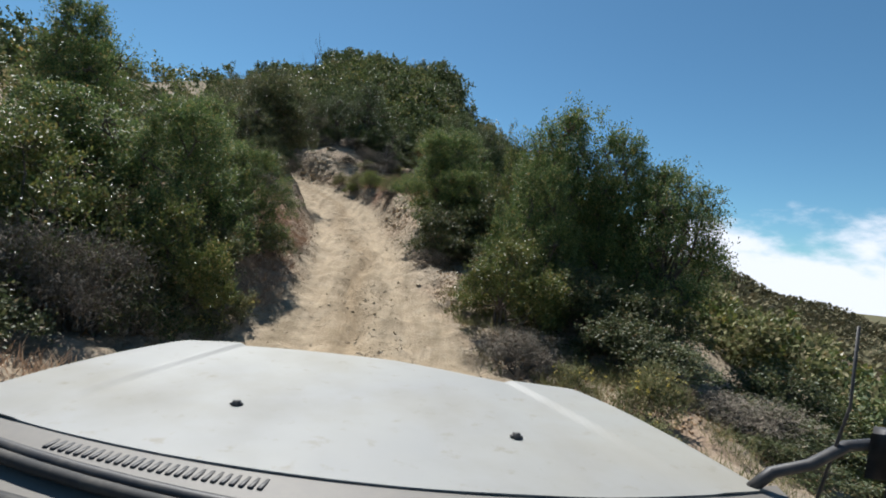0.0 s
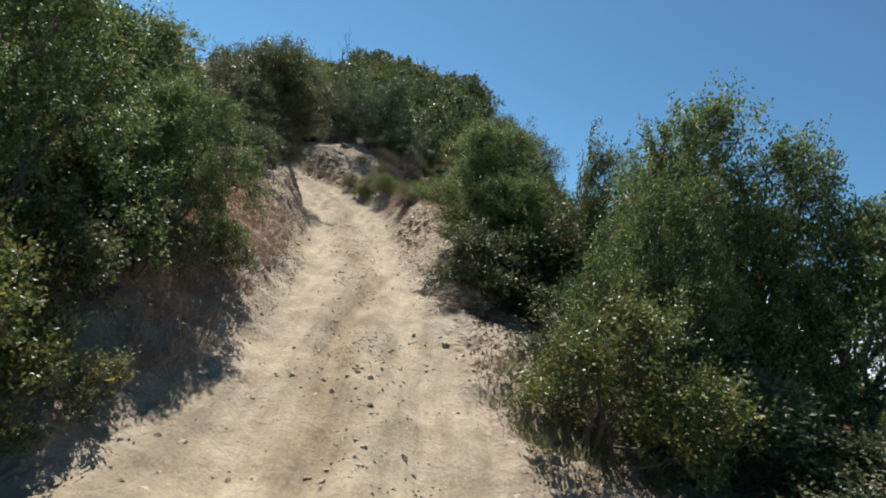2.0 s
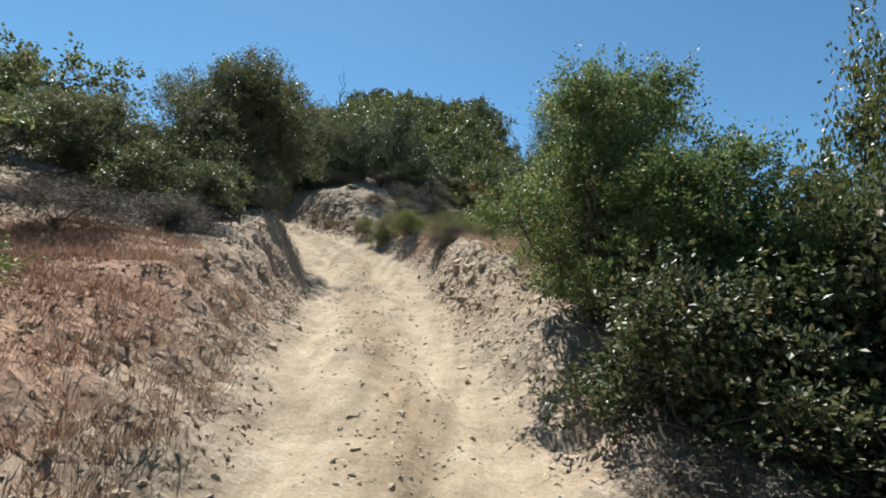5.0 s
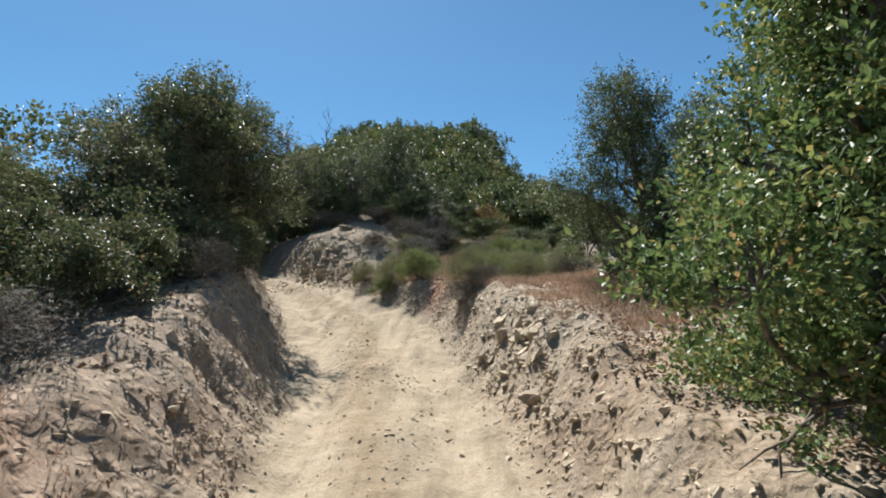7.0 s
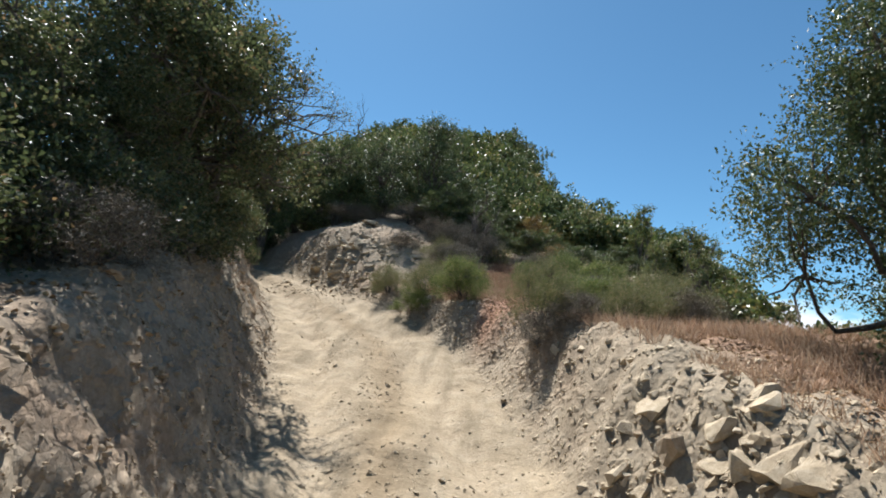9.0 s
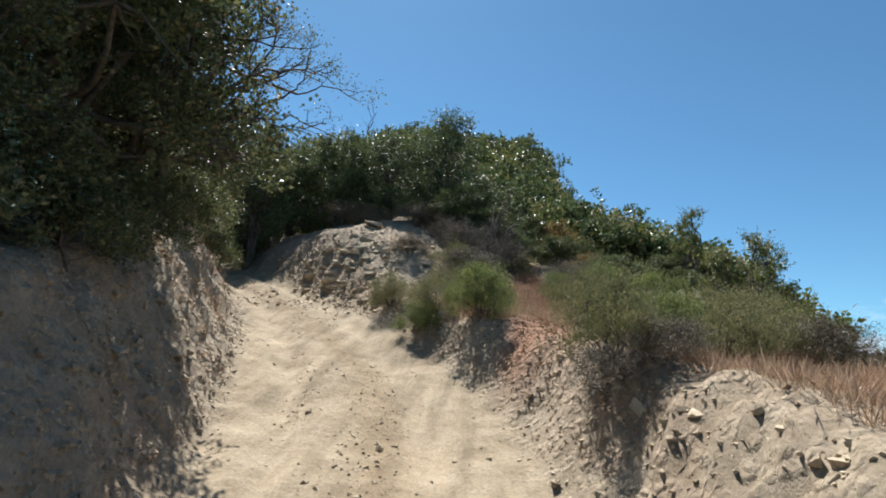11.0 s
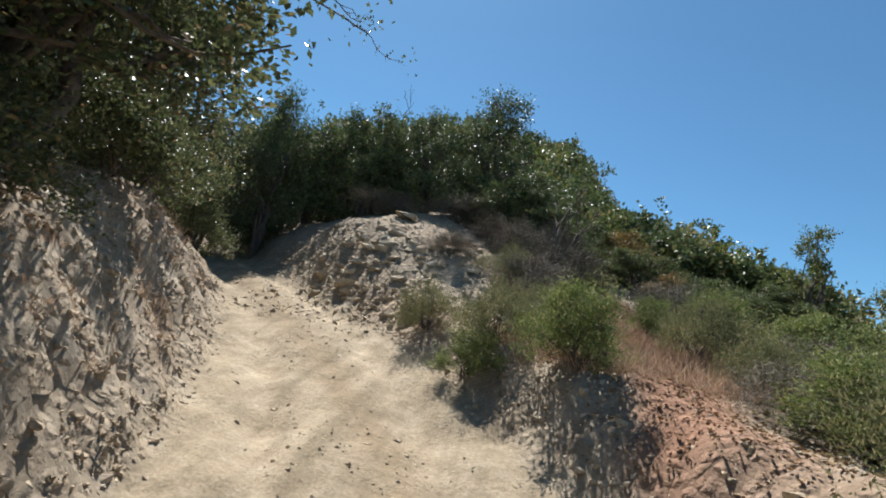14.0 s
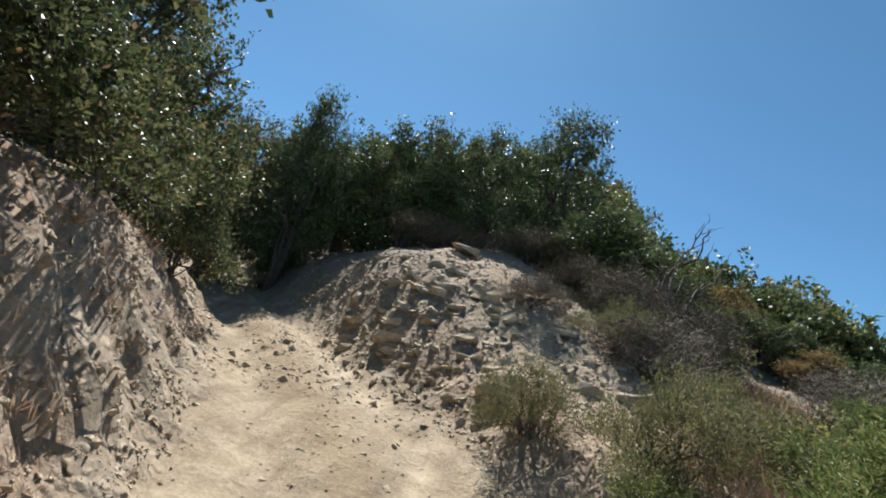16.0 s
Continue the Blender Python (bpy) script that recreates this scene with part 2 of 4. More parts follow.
brink = curve([-8, 4, 8, 12, 16, 19, 24, 28, 34, 60], [2.3, 2.6, 3.6, 3.2, 1.8, 1.0, 0.8, 1.6, 3.5, 7.0])


def step(t):
    t = np.clip(t, 0, 1)
    return t * t * (3 - 2 * t)


def trail_mid(y):
    y = np.clip(y, -8, 31)
    return (left_edge(y) + right_edge(y)) / 2


def trail_half(y):
    y = np.clip(y, -8, 31)
    return (right_edge(y) - left_edge(y)) / 2


def land(x, y):
    """Height of the ground, without its fine roughness."""
    x, y = np.asarray(x, float), np.asarray(y, float)
    ye = np.clip(y, -8, 31)
    z = trail_z(np.clip(y, -60, 31))
    lt, rt = left_edge(ye) - x, x - right_edge(ye)
    left = left_rise(y) * step(lt / left_run(y) * 0.93 + 0.07) + 0.10 * np.clip(lt - left_run(y), 0, 60) + 0.14 * np.clip(lt - left_run(y) - 3.5, 0, 40)
    right = right_rise(y) * step(rt / right_run(y) * 0.93 + 0.07)
    z = z + np.where(lt > 0, left, 0) + np.where(rt > 0, right, 0)
    # the knoll of bare rock beyond the bend, and the hill that goes on behind it
    knoll = 1.0 * np.exp(-(((x + 5.3) / 2.6) ** 2)) * step((y - 23.6) / 3.0) * (1 - 0.6 * step((y - 28) / 5))
    z = z + knoll * step((rt + 0.1) / 1.5)
    up = 0.16 * np.clip(y - 26.5, 0, 4.5) + 0.475 * np.clip(y - 30.5, 0, 31.5)
    side = np.where(rt > 0, step((rt + 0.2) / 2.0), step((lt - 0.5) / 3.0) * 0.85)
    side = np.maximum(side, step((y - 31.5) / 3))
    off = np.clip(x + 4.8 - 0.13 * np.clip(y - 31, 0, 31), 0, 400)
    fall = 0.62 * np.exp(-((off / 22) ** 2)) + 0.38 * np.exp(-((off / 3.8) ** 2))
    up = up + (0.6 * np.sin(x * 0.5 + 0.8) + 0.4 * np.sin(x * 0.21 + y * 0.17)) * step((y - 42) / 10)
    z = z + up * side * fall * np.exp(-((np.clip(-x - 8, 0, 400) / 27) ** 2))
    # the slope that drops away on the open side
    z = z - 46.0 * (1 - np.exp(-np.clip(x - brink(np.clip(y, -8, 60)), 0, 4000) / 115))
    # a far spur across the valley
    spur = (42 - 0.34 * (x - 110)) * np.exp(-(((x - 150 + 0.25 * (y - 230)) / 90) ** 2)) * np.exp(-(((y - 250) / 130) ** 2))
    z = z + spur * step((x - 40) / 60)
    d = np.hypot(x, y)
    return z * (1 - 0.75 * step((d - 500) / 1500)) - 90 * step((d - 400) / 1500)


def axis(lo, hi, d, reach, grow):
    inner = list(np.arange(lo, hi + 1e-6, d))
    def outwards(a, sign):
        out, s = [], d
        while abs(a) < reach:
            s *= grow
            a += sign * s
            out.append(a)
        return out
    return np.array(outwards(lo, -1)[::-1] + inner + outwards(hi, 1))


XS, YS = axis(-9.5, 2.5, 0.08, 4200, 1.13), axis(-2.0, 27.6, 0.085, 4200, 1.13)
GX, GY = np.meshgrid(XS, YS)
GZ = land(GX, GY)


def rough(x, y, near):
    """Ruts, lumps and stones' worth of roughness."""
    u = x - float(trail_mid(y))
    w = float(trail_half(y))
    on = max(0.0, 1 - max(0.0, abs(u) - w * 0.8) / 0.5)
    p = Vector((x, y, 0))
    v = noise.fractal(p * 1.1, 1.0, 2.0, 4) * (0.10 - 0.05 * on)
    v += noise.fractal(p * 5.0, 0.9, 2.0, 4) * (0.045 - 0.027 * on)
    side = max(0.0, 1 - abs(abs(u) - w - 0.5) / 0.7)
    v += side * noise.fractal(p * 3.1 + Vector((7, 3, 1)), 0.8, 2.1, 5) * 0.13 + side * 0.05 * noise.noise(p * 9.0)
    wob = 0.16 * noise.noise(Vector((y * 0.35, 4.2, 0)))
    for c in (-0.68, 0.62):
        v -= 0.085 * math.exp(-(((u - c - wob) / 0.2) ** 2)) * on
    g = 0.25 * math.sin(y * 0.7) + 0.25 * noise.noise(Vector((y * 0.8, 9.1, 0)))
    v -= 0.13 * math.exp(-(((u - g) / 0.13) ** 2)) * on * step((y - 5) / 3) * step((14 - y) / 3)
    return v * near


for j in range(len(YS)):
    for i in range(len(XS)):
        x, y = XS[i], YS[j]
        if -12 < x < 6 and -6 < y < 34:
            GZ[j, i] += rough(x, y, 1.0)
        else:
            dist = math.hypot(x, y)
            GZ[j, i] += noise.fractal(Vector((x, y, 0)) * 0.02, 1.0, 2.0, 5) * min(14.0, max(0.0, (dist - 25) * 0.05))


def ledges_in(x, y, z):
    """Bedrock that breaks the knoll's face, and a patch of the berm, into steps."""
    k = math.exp(-(((x + 5.15) / 1.75) ** 4) - ((y - 25.5) / 1.35) ** 4)
    b = math.exp(-(((x - float(right_edge(y)) - 0.55) / 0.42) ** 4) - ((y - 15.95) / 0.75) ** 4)
    if max(k, b) < 0.02:
        return z
    p = Vector((x, y, 0))
    tall = 0.15 + 0.05 * noise.noise(p * 0.9)
    q = z + 0.13 * (x + 5) + 0.10 * noise.fractal(p * 1.3, 1.0, 2.0, 3) + 0.07 * noise.cell(p * 3.3) + 0.03 * noise.cell(p * 7.1)
    f = q / tall
    g = f - math.floor(f)
    flat = (math.floor(f) + float(step((g - 0.62) / 0.3))) * tall
    return z + max(k, b) * (flat - q) * 0.95


for j in range(len(YS)):
    for i in range(len(XS)):
        if -8 < XS[i] < 0.6 and 14.5 < YS[j] < 28:
            GZ[j, i] = ledges_in(XS[i], YS[j], GZ[j, i])


def ground_z(x, y):
    """The ground as built, at a place."""
    i = int(np.clip(np.searchsorted(XS, x) - 1, 0, len(XS) - 2))
    j = int(np.clip(np.searchsorted(YS, y) - 1, 0, len(YS) - 2))
    a, b = (x - XS[i]) / (XS[i + 1] - XS[i]), (y - YS[j]) / (YS[j + 1] - YS[j])
    return float((GZ[j, i] * (1 - a) + GZ[j, i + 1] * a) * (1 - b) + (GZ[j + 1, i] * (1 - a) + GZ[j + 1, i + 1] * a) * b)


def mesh_from(name, verts, faces, mat, smooth=False):
    """A mesh from numpy arrays: verts (n, 3), faces (m, 3 or 4)."""
    me = bpy.data.meshes.new(name)
    k = faces.shape[1]
    me.vertices.add(len(verts))
    me.vertices.foreach_set("co", np.ascontiguousarray(verts, dtype=np.float32).ravel())
    me.loops.add(faces.size)
    me.loops.foreach_set("vertex_index", np.ascontiguousarray(faces, dtype=np.int32).ravel())
    me.polygons.add(len(faces))
    me.polygons.foreach_set("loop_start", np.arange(0, faces.size, k, dtype=np.int32))
    me.polygons.foreach_set("use_smooth", np.full(len(faces), smooth))
    me.update(calc_edges=True)
    me.materials.append(mat)
    return me


def bulge(x, y, z):
    """How far the cut faces beside the trail stand out sideways."""
    if not (-10 < x < 2 and 6 < y < 27):
        return 0.0
    lt, rt = float(left_edge(y)) - x, x - float(right_edge(y))
    face = float(step(lt / 0.25) * step((1.5 - lt) / 0.4)) + 0.6 * float(step(rt / 0.25) * step((1.2 - rt) / 0.4)) * (y > 10)
    if face < 0.01:
        return 0.0
    p = Vector((x, y, z))
    return face * (0.085 * noise.fractal(p * 2.6, 0.9, 2.0, 3) + 0.04 * noise.noise(p * 9.0 + Vector((3, 1, 7))))


NX, NY = len(XS), len(YS)
BX = GX.copy()
for j in range(NY):
    for i in range(NX):
        BX[j, i] += bulge(XS[i], YS[j], GZ[j, i])


idx = np.arange(NX * NY).reshape(NY, NX)
quads = np.stack([idx[:-1, :-1], idx[:-1, 1:], idx[1:, 1:], idx[1:, :-1]], -1).reshape(-1, 4)
ground = new("ground", mesh_from("ground", np.stack([BX, GY, GZ], -1).reshape(-1, 3), quads, GROUND, True))
tagged(ground, "steep dirt trail of pale dusty earth cut into a brushy hillside", "ground", kind="structure")
U = GX - trail_mid(GY)
on_trail = 1 - step((np.abs(U) - trail_half(GY) * 0.85) / 0.55)
on_trail *= (GY < 32)
# bare stony ground: the knoll's face and the cut side of the berm
on_trail = np.maximum(on_trail, 0.45 * np.exp(-(((GX + 5.3) / 1.7) ** 2) - ((GY - 25.4) / 1.6) ** 2))
beside = GX - right_edge(np.clip(GY, -8, 31))
on_trail = np.maximum(on_trail, 0.4 * step(beside / 0.2) * step((1.3 - beside) / 0.5) * step((GY - 10.5) / 2) * step((19.5 - GY) / 2))
far_scrub = step((np.hypot(GX, GY - 10) - 32) / 25)
worn = step((0.55 - np.abs(GX + 1.8 + 0.15 * np.sin(GY * 1.3))) / 0.3) * step((GY - 19.8) / 1.0) * step((29 - GY) / 2.0)
worn = np.maximum(worn, 0.75 * step((left_edge(np.clip(GY, -8, 31)) - GX - 0.25) / 0.6) * step((GY - 6) / 1.5) * step((13.2 - GY) / 1.5))
worn = np.maximum(worn, 0.7 * step((GX - right_edge(np.clip(GY, -8, 31)) - 0.9) / 0.5) * step((GY - 14.5) / 1.5) * step((19.5 - GY) / 1.0))
ruts = np.exp(-(((U + 0.68) / 0.26) ** 2)) + np.exp(-(((U - 0.62) / 0.26) ** 2))
ridge = np.exp(-(((U + 0.03 - 0.2 * np.sin(GY * 0.7)) / 0.24) ** 2))
for key, arr in (("trail", on_trail), ("scrub", far_scrub), ("scar", worn), ("track", ruts), ("crown", ridge)):
    at = ground.data.attributes.new(key, "FLOAT", "POINT")
    at.data.foreach_set("value", arr.astype(np.float32).ravel())


# ---- plants ----
def unit(v):
    return v / np.maximum(np.linalg.norm(v, axis=-1, keepdims=True), 1e-9)


def leaf_cloud(name, P, D, rng, length, width, mat, fold=0.25):
    """One small folded blade at every place P, pointing along D."""
    n = len(P)
    D = unit(D)
    # blades turn their faces to the light, more or less
    S = unit(np.cross(D, np.array([-0.2, 0.35, 0.75]) + rng.normal(size=(n, 3)) * 0.6))
    N = np.cross(S, D)
    L = (np.asarray(length) * rng.uniform(0.65, 1.3, n))[:, None]
    W = (width * rng.uniform(0.7, 1.25, n))[:, None]
    mid = P + D * L * 0.5 + N * L * fold * 0.4
    V = np.stack([P, mid + S * W * 0.5, P + D * L, mid - S * W * 0.5], 1).reshape(-1, 3)
    return mesh_from(name, V, np.arange(4 * n).reshape(n, 4), mat)


def tubes(name, runs, mat, sides=5):
    """Tapered limbs: runs of (points, radii)."""
    V, F, base = [], [], 0
    for pts, rad in runs:
        pts = np.asarray(pts, float)
        t = unit(np.gradient(pts, axis=0))
        a = unit(np.cross(t, np.array([0.31, 0.9, 0.17])))
        b = np.cross(t, a)
        ang = np.arange(sides) * 2 * math.pi / sides
        ring = pts[:, None] + (np.cos(ang)[None, :, None] * a[:, None] + np.sin(ang)[None, :, None] * b[:, None]) * np.asarray(rad)[:, None, None]
        V.append(ring.reshape(-1, 3))
        m = len(pts)
        k = base + np.arange(m * sides).reshape(m, sides)
        nxt = np.roll(k, -1, axis=1)
        F.append(np.stack([k[:-1], nxt[:-1], nxt[1:], k[1:]], -1).reshape(-1, 4))
        base += m * sides
    return mesh_from(name, np.concatenate(V), np.concatenate(F), mat, True)


def limb(rng, a, b, r0, r1, bend=0.12, n=6):
    a, b = np.asarray(a, float), np.asarray(b, float)
    t = np.linspace(0, 1, n)[:, None]
    pts = a + (b - a) * t
    k = np.linalg.norm(b - a) * bend
    off = np.cumsum(rng.normal(size=(n, 3)), axis=0) * k / n ** 0.5
    off[0] = 0
    return pts + off * np.sin(t * math.pi), np.linspace(r0, r1, n)


def crown_points(rng, blobs, n, per, twig, fill, upright=0.35):
    """Sprigs gathered in clumps over lumps, with dark gaps between: places and directions of the leaves on them."""
    B = np.array(blobs, float)
    wgt = (B[:, 3] * B[:, 4] + B[:, 3] * B[:, 5] + B[:, 4] * B[:, 5]) ** 0.8
    wgt = wgt / wgt.sum()
    # clumps on the skin of every lump, the upper side first
    total = max(len(B) * 3, n // 7)
    home = rng.choice(len(B), total, p=wgt)
    cd = unit(rng.normal(size=(total, 3)) + np.array([0, 0, 0.25]))
    cd[:, 2] = np.where(cd[:, 2] < -0.6, -cd[:, 2], cd[:, 2])
    cr = np.clip(1 - np.abs(rng.normal(size=total)) * fill * 0.9, 0.25, 1) * rng.uniform(0.85, 1.12, total)
    C = B[home, :3] + cd * cr[:, None] * B[home, 3:]
    size = B[home, 3] * rng.uniform(0.17, 0.34, total)
    share = size ** 1.3
    pick = rng.choice(total, n, p=share / share.sum())
    P = C[pick] + rng.normal(size=(n, 3)) * size[pick][:, None] * np.array([0.62, 0.62, 0.5])
    d = unit(P - B[home[pick], :3])
    # a thin filling inside the crown
    inner = rng.uniform(size=n) < 0.12
    P[inner] = B[home[pick[inner]], :3] + (P[inner] - B[home[pick[inner]], :3]) * rng.uniform(0.2, 0.8, (int(inner.sum()), 1))
    D = unit(d * 0.9 + rng.normal(size=(n, 3)) * 0.5 + np.array([0, 0, upright]))
    # leaves along each sprig
    t = (np.arange(per) + 0.5) / per
    span = np.clip(np.exp(rng.normal(0, 0.45, n)), 0.5, 2.3)[:, None, None]
    PP = P[:, None] + D[:, None] * (t * twig * 0.8)[None, :, None] * span + rng.normal(size=(n, per, 3)) * twig * 0.13
    DD = D[:, None] * max(0.55, upright) + rng.normal(size=(n, per, 3)) * 0.62
    return PP.reshape(-1, 3), DD.reshape(-1, 3), P


def lumps(rng, h, r, count, low=0.12):
    """Lumps that make up a crown of height h and radius r."""
    out = []
    for k in range(count):
        a = k * 2.399 + rng.uniform(-0.4, 0.4)
        f = (k + 0.5) / count
        z = h * (low + (0.93 - low) * f ** 0.8)
        reach = r * (0.85 * math.sqrt(max(0.05, 1 - f ** 1.7))) * rng.uniform(0.45, 1.15)
        s = r * rng.uniform(0.28, 0.52) * (1.05 - 0.38 * f)
        out.append((math.cos(a) * reach, math.sin(a) * reach, min(z, h - s * 0.5), s, s, s * rng.uniform(0.75, 1.05)))
    # shoots that stand out of the crown
    for k in range(int(count * 0.85)):
        x, y, z, s, _, _ = out[rng.integers(count // 4, count)]
        a = rng.uniform(0, 6.28)
        w = s * rng.uniform(0.18, 0.36)
        out.append((x + math.cos(a) * s * 0.75, y + math.sin(a) * s * 0.75, z + s * rng.uniform(0.55, 1.05), w, w, w * rng.uniform(1.3, 2.4)))
    return out


def spray(rng, runs, a, b, r, depth):
    """A bare branch from a to b that forks again and again."""
    pts, rad = limb(rng, a, b, r, r * 0.45, 0.13, 7)
    runs.append((pts, rad))
    if depth == 0:
        return
    span = np.linalg.norm(b - a)
    for k in range(3, 7):
        d = unit((pts[k] - pts[k - 1]) / span + rng.normal(size=3) * 0.09)
        d[2] = max(d[2], -0.1)
        spray(rng, runs, pts[k], pts[k] + d * span * rng.uniform(0.28, 0.45), rad[k] * 0.7, depth - 1 if depth < 4 else 2)


def woody_plant(name, seed, h, r, count, sprigs, per, leaf, mat, low=0.12, stems=3, twig=0.2, fill=0.22, bare=0, lean=(0, 0), reach=(), aspect=0.62, upright=0.35):
    """A shrub or small tree: an Empty at its foot, a trunk with limbs, and a crown of single leaves."""
    rng = np.random.default_rng(seed)
    thing = new(name)
    blobs = lumps(rng, h, r, count, low)
    if lean != (0, 0):
        blobs = [(x + lean[0] * z / h, y + lean[1] * z / h, z, a, b, c) for x, y, z, a, b, c in blobs]
    P, D, sites = crown_points(rng, blobs, sprigs, per, twig, fill, upright)
    keep = P[:, 2] > 0.03
    thing["tall"] = float(np.percentile(P[:, 2], 99.3))
    thing["spread"] = float(np.percentile(np.hypot(P[:, 0] - lean[0] * 0.6, P[:, 1] - lean[1] * 0.6), 96))
    crown = new("crown", leaf_cloud("crown", P[keep], D[keep], rng, leaf, leaf * aspect, mat))
    crown.parent = thing
    runs = []
    feet = [(rng.uniform(-0.12, 0.12) * r, rng.uniform(-0.12, 0.12) * r, -0.15) for _ in range(stems)]
    hub = []
    for f in feet:
        top = np.array(f) + np.array([rng.uniform(-0.2, 0.2) * r + lean[0] * 0.4, rng.uniform(-0.2, 0.2) * r + lean[1] * 0.4, h * rng.uniform(0.35, 0.5)])
        runs.append(limb(rng, f, top, 0.028 * h, 0.016 * h))
        hub.append(top)
    for k, bl in enumerate(blobs):
        a = runs[k % stems][0][rng.integers(2, 6)]
        if k >= count:
            near = min(blobs[:count], key=lambda q: math.dist(q[:3], bl[:3]))
            runs.append(limb(rng, near[:3], bl[:3], 0.004 * h, 0.0012 * h, 0.1))
            continue
        runs.append(limb(rng, a, bl[:3], 0.012 * h, 0.005 * h, 0.16))
        for _ in range(4 + bare):
            e = np.array(bl[:3]) + unit(rng.normal(size=3) + np.array([0, 0, 0.4])) * bl[3] * rng.uniform(0.6, 1.0 + 0.25 * (bare > 0))
            runs.append(limb(rng, bl[:3], e, 0.005 * h, 0.0016 * h, 0.2, 5))
    first = len(runs)
    wild = np.random.default_rng(seed + 500)
    for end in reach:
        spray(wild, runs, runs[wild.integers(0, stems)][0][-2], np.array(end, float), 0.03, 4)
    if reach:
        tips = np.array([pts[-1] for pts, _ in runs[first:]])
        tips = tips[wild.uniform(size=len(tips)) < 0.6]
        TP = np.repeat(tips, 6, axis=0) + rng.normal(size=(len(tips) * 6, 3)) * 0.05
        outer = new("outer_leaves", leaf_cloud("outer_leaves", TP, rng.normal(size=TP.shape), rng, leaf * 0.6, leaf * 0.36, mat))
        outer.parent = thing
    trunk = new("trunk", tubes("trunk", runs, BARK))
    trunk.parent = thing
    return thing


def put(thing, x, y, turn=0.0, s=1.0, sz=None, sink=0.05):
    return pose(x, y, ground_z(x, y) - sink, 0, 0, turn) @ Matrix.Diagonal((s, s, sz if sz else s, 1))


def plant_all(proto, places, label, category, group, tops=False):
    """The first place takes the plant itself, the others copies of it. tops: heights are given as levels of the top."""
    first = True
    tagged(proto, label, category, group)
    base = proto.scale.copy()
    for x, y, turn, r, h in places:
        if tops:
            h = h - ground_z(x, y)
        m = put(proto, x, y, turn, r / proto["spread"], h / proto["tall"])
        if first:
            home = m
            first = False
        else:
            copy_thing(proto, m)
    proto.matrix_basis = home


# big scrub oaks close to the trail: place, turn, spread, height
plant_all(woody_plant("scrub_oak", 11, 3.4, 1.4, 17, 3600, 14, 0.05, OAK, low=0.06, twig=0.24, bare=1, aspect=0.6),
          [(2.3, 9.0, 20, 1.05, 3.15), (3.2, 8.5, 290, 0.9, 2.75), (3.75, 8.0, 150, 1.0, 2.2), (-4.6, 6.5, 250, 1.2, 1.95), (2.9, 11.6, 80, 0.9, 3.0), (-6.75, 9.6, 310, 1.1, 4.3), (-4.4, 9.5, 60, 0.95, 2.75)],
          "green scrub oak with small glossy leaves beside the trail", "shrub", "scrub oaks beside the trail", True)
plant_all(woody_plant("scrub_oak", 12, 2.7, 1.15, 15, 3300, 15, 0.044, OAK, low=0.04, twig=0.22, bare=1, aspect=0.6),
          [(0.2, 12.1, 0, 1.1, 3.3), (0.6, 13.0, 140, 1.0, 3.6), (0.6, 11.2, 330, 0.95, 2.3), (-3.2, 6.5, 100, 0.95, 1.95), (1.75, 7.9, 200, 0.75, 1.95), (-3.0, 8.0, 40, 0.72, 1.75)],
          "dense green scrub oak on the edge of the trail", "shrub", "scrub oaks beside the trail", True)
plant_all(woody_plant("scrub_oak", 13, 2.0, 1.1, 12, 2100, 11, 0.054, OAK_GOLD, low=0.06, twig=0.22, bare=2),
          [(1.15, 7.1, 0, 0.9, 1.35), (-3.9, 5.0, 200, 1.0, 1.9), (1.75, 10.8, 60, 0.8, 2.75), (-2.75, 5.4, 30, 0.7, 1.25),
           (6.2, 6.4, 160, 1.1, 1.1), (8.6, 4.2, 340, 1.2, 0.8), (7.9, 7.4, 20, 1.3, 1.3), (5.2, 5.6, 110, 0.8, 0.8)],
          "yellow-green scrub oak with some browned leaves", "shrub", "scrub oaks beside the trail")
# the oak on the berm
plant_all(woody_plant("oak_tree", 14, 4.6, 1.9, 15, 4600, 11, 0.06, OAK_MID, low=0.13, stems=3, twig=0.3, bare=4),
          [(0.9, 17.0, 0, 1.15, 5.1), (1.75, 17.15, 130, 1.0, 4.75)], "tall green oak standing in dry grass on the berm", "tree", "oak trees", True)
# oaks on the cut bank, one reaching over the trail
plant_all(woody_plant("oak_tree", 15, 3.9, 1.9, 24, 6200, 9, 0.06, OAK_SHADED, low=0.22, stems=3, twig=0.26, bare=4, lean=(0.8, -0.1)),
          [(-6.7, 18.9, 0, 1.95, 6.35)], "oak leaning over the cut bank with bare outer twigs, backlit shade in its leaf colour", "tree", "oak trees", True)
plant_all(woody_plant("oak_tree", 16, 3.6, 1.35, 17, 3000, 9, 0.06, OAK_SHADED, low=0.05, stems=3, twig=0.25, bare=2),
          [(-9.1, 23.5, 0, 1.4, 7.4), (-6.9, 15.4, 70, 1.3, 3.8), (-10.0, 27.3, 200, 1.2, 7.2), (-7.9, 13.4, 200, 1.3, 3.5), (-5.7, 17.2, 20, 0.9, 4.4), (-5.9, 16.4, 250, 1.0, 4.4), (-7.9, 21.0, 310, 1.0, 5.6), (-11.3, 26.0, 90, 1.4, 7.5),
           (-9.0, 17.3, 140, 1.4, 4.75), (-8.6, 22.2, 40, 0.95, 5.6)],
          "green oak rooted on top of the cut bank, backlit shade in its leaf colour", "tree", "oak trees", True)
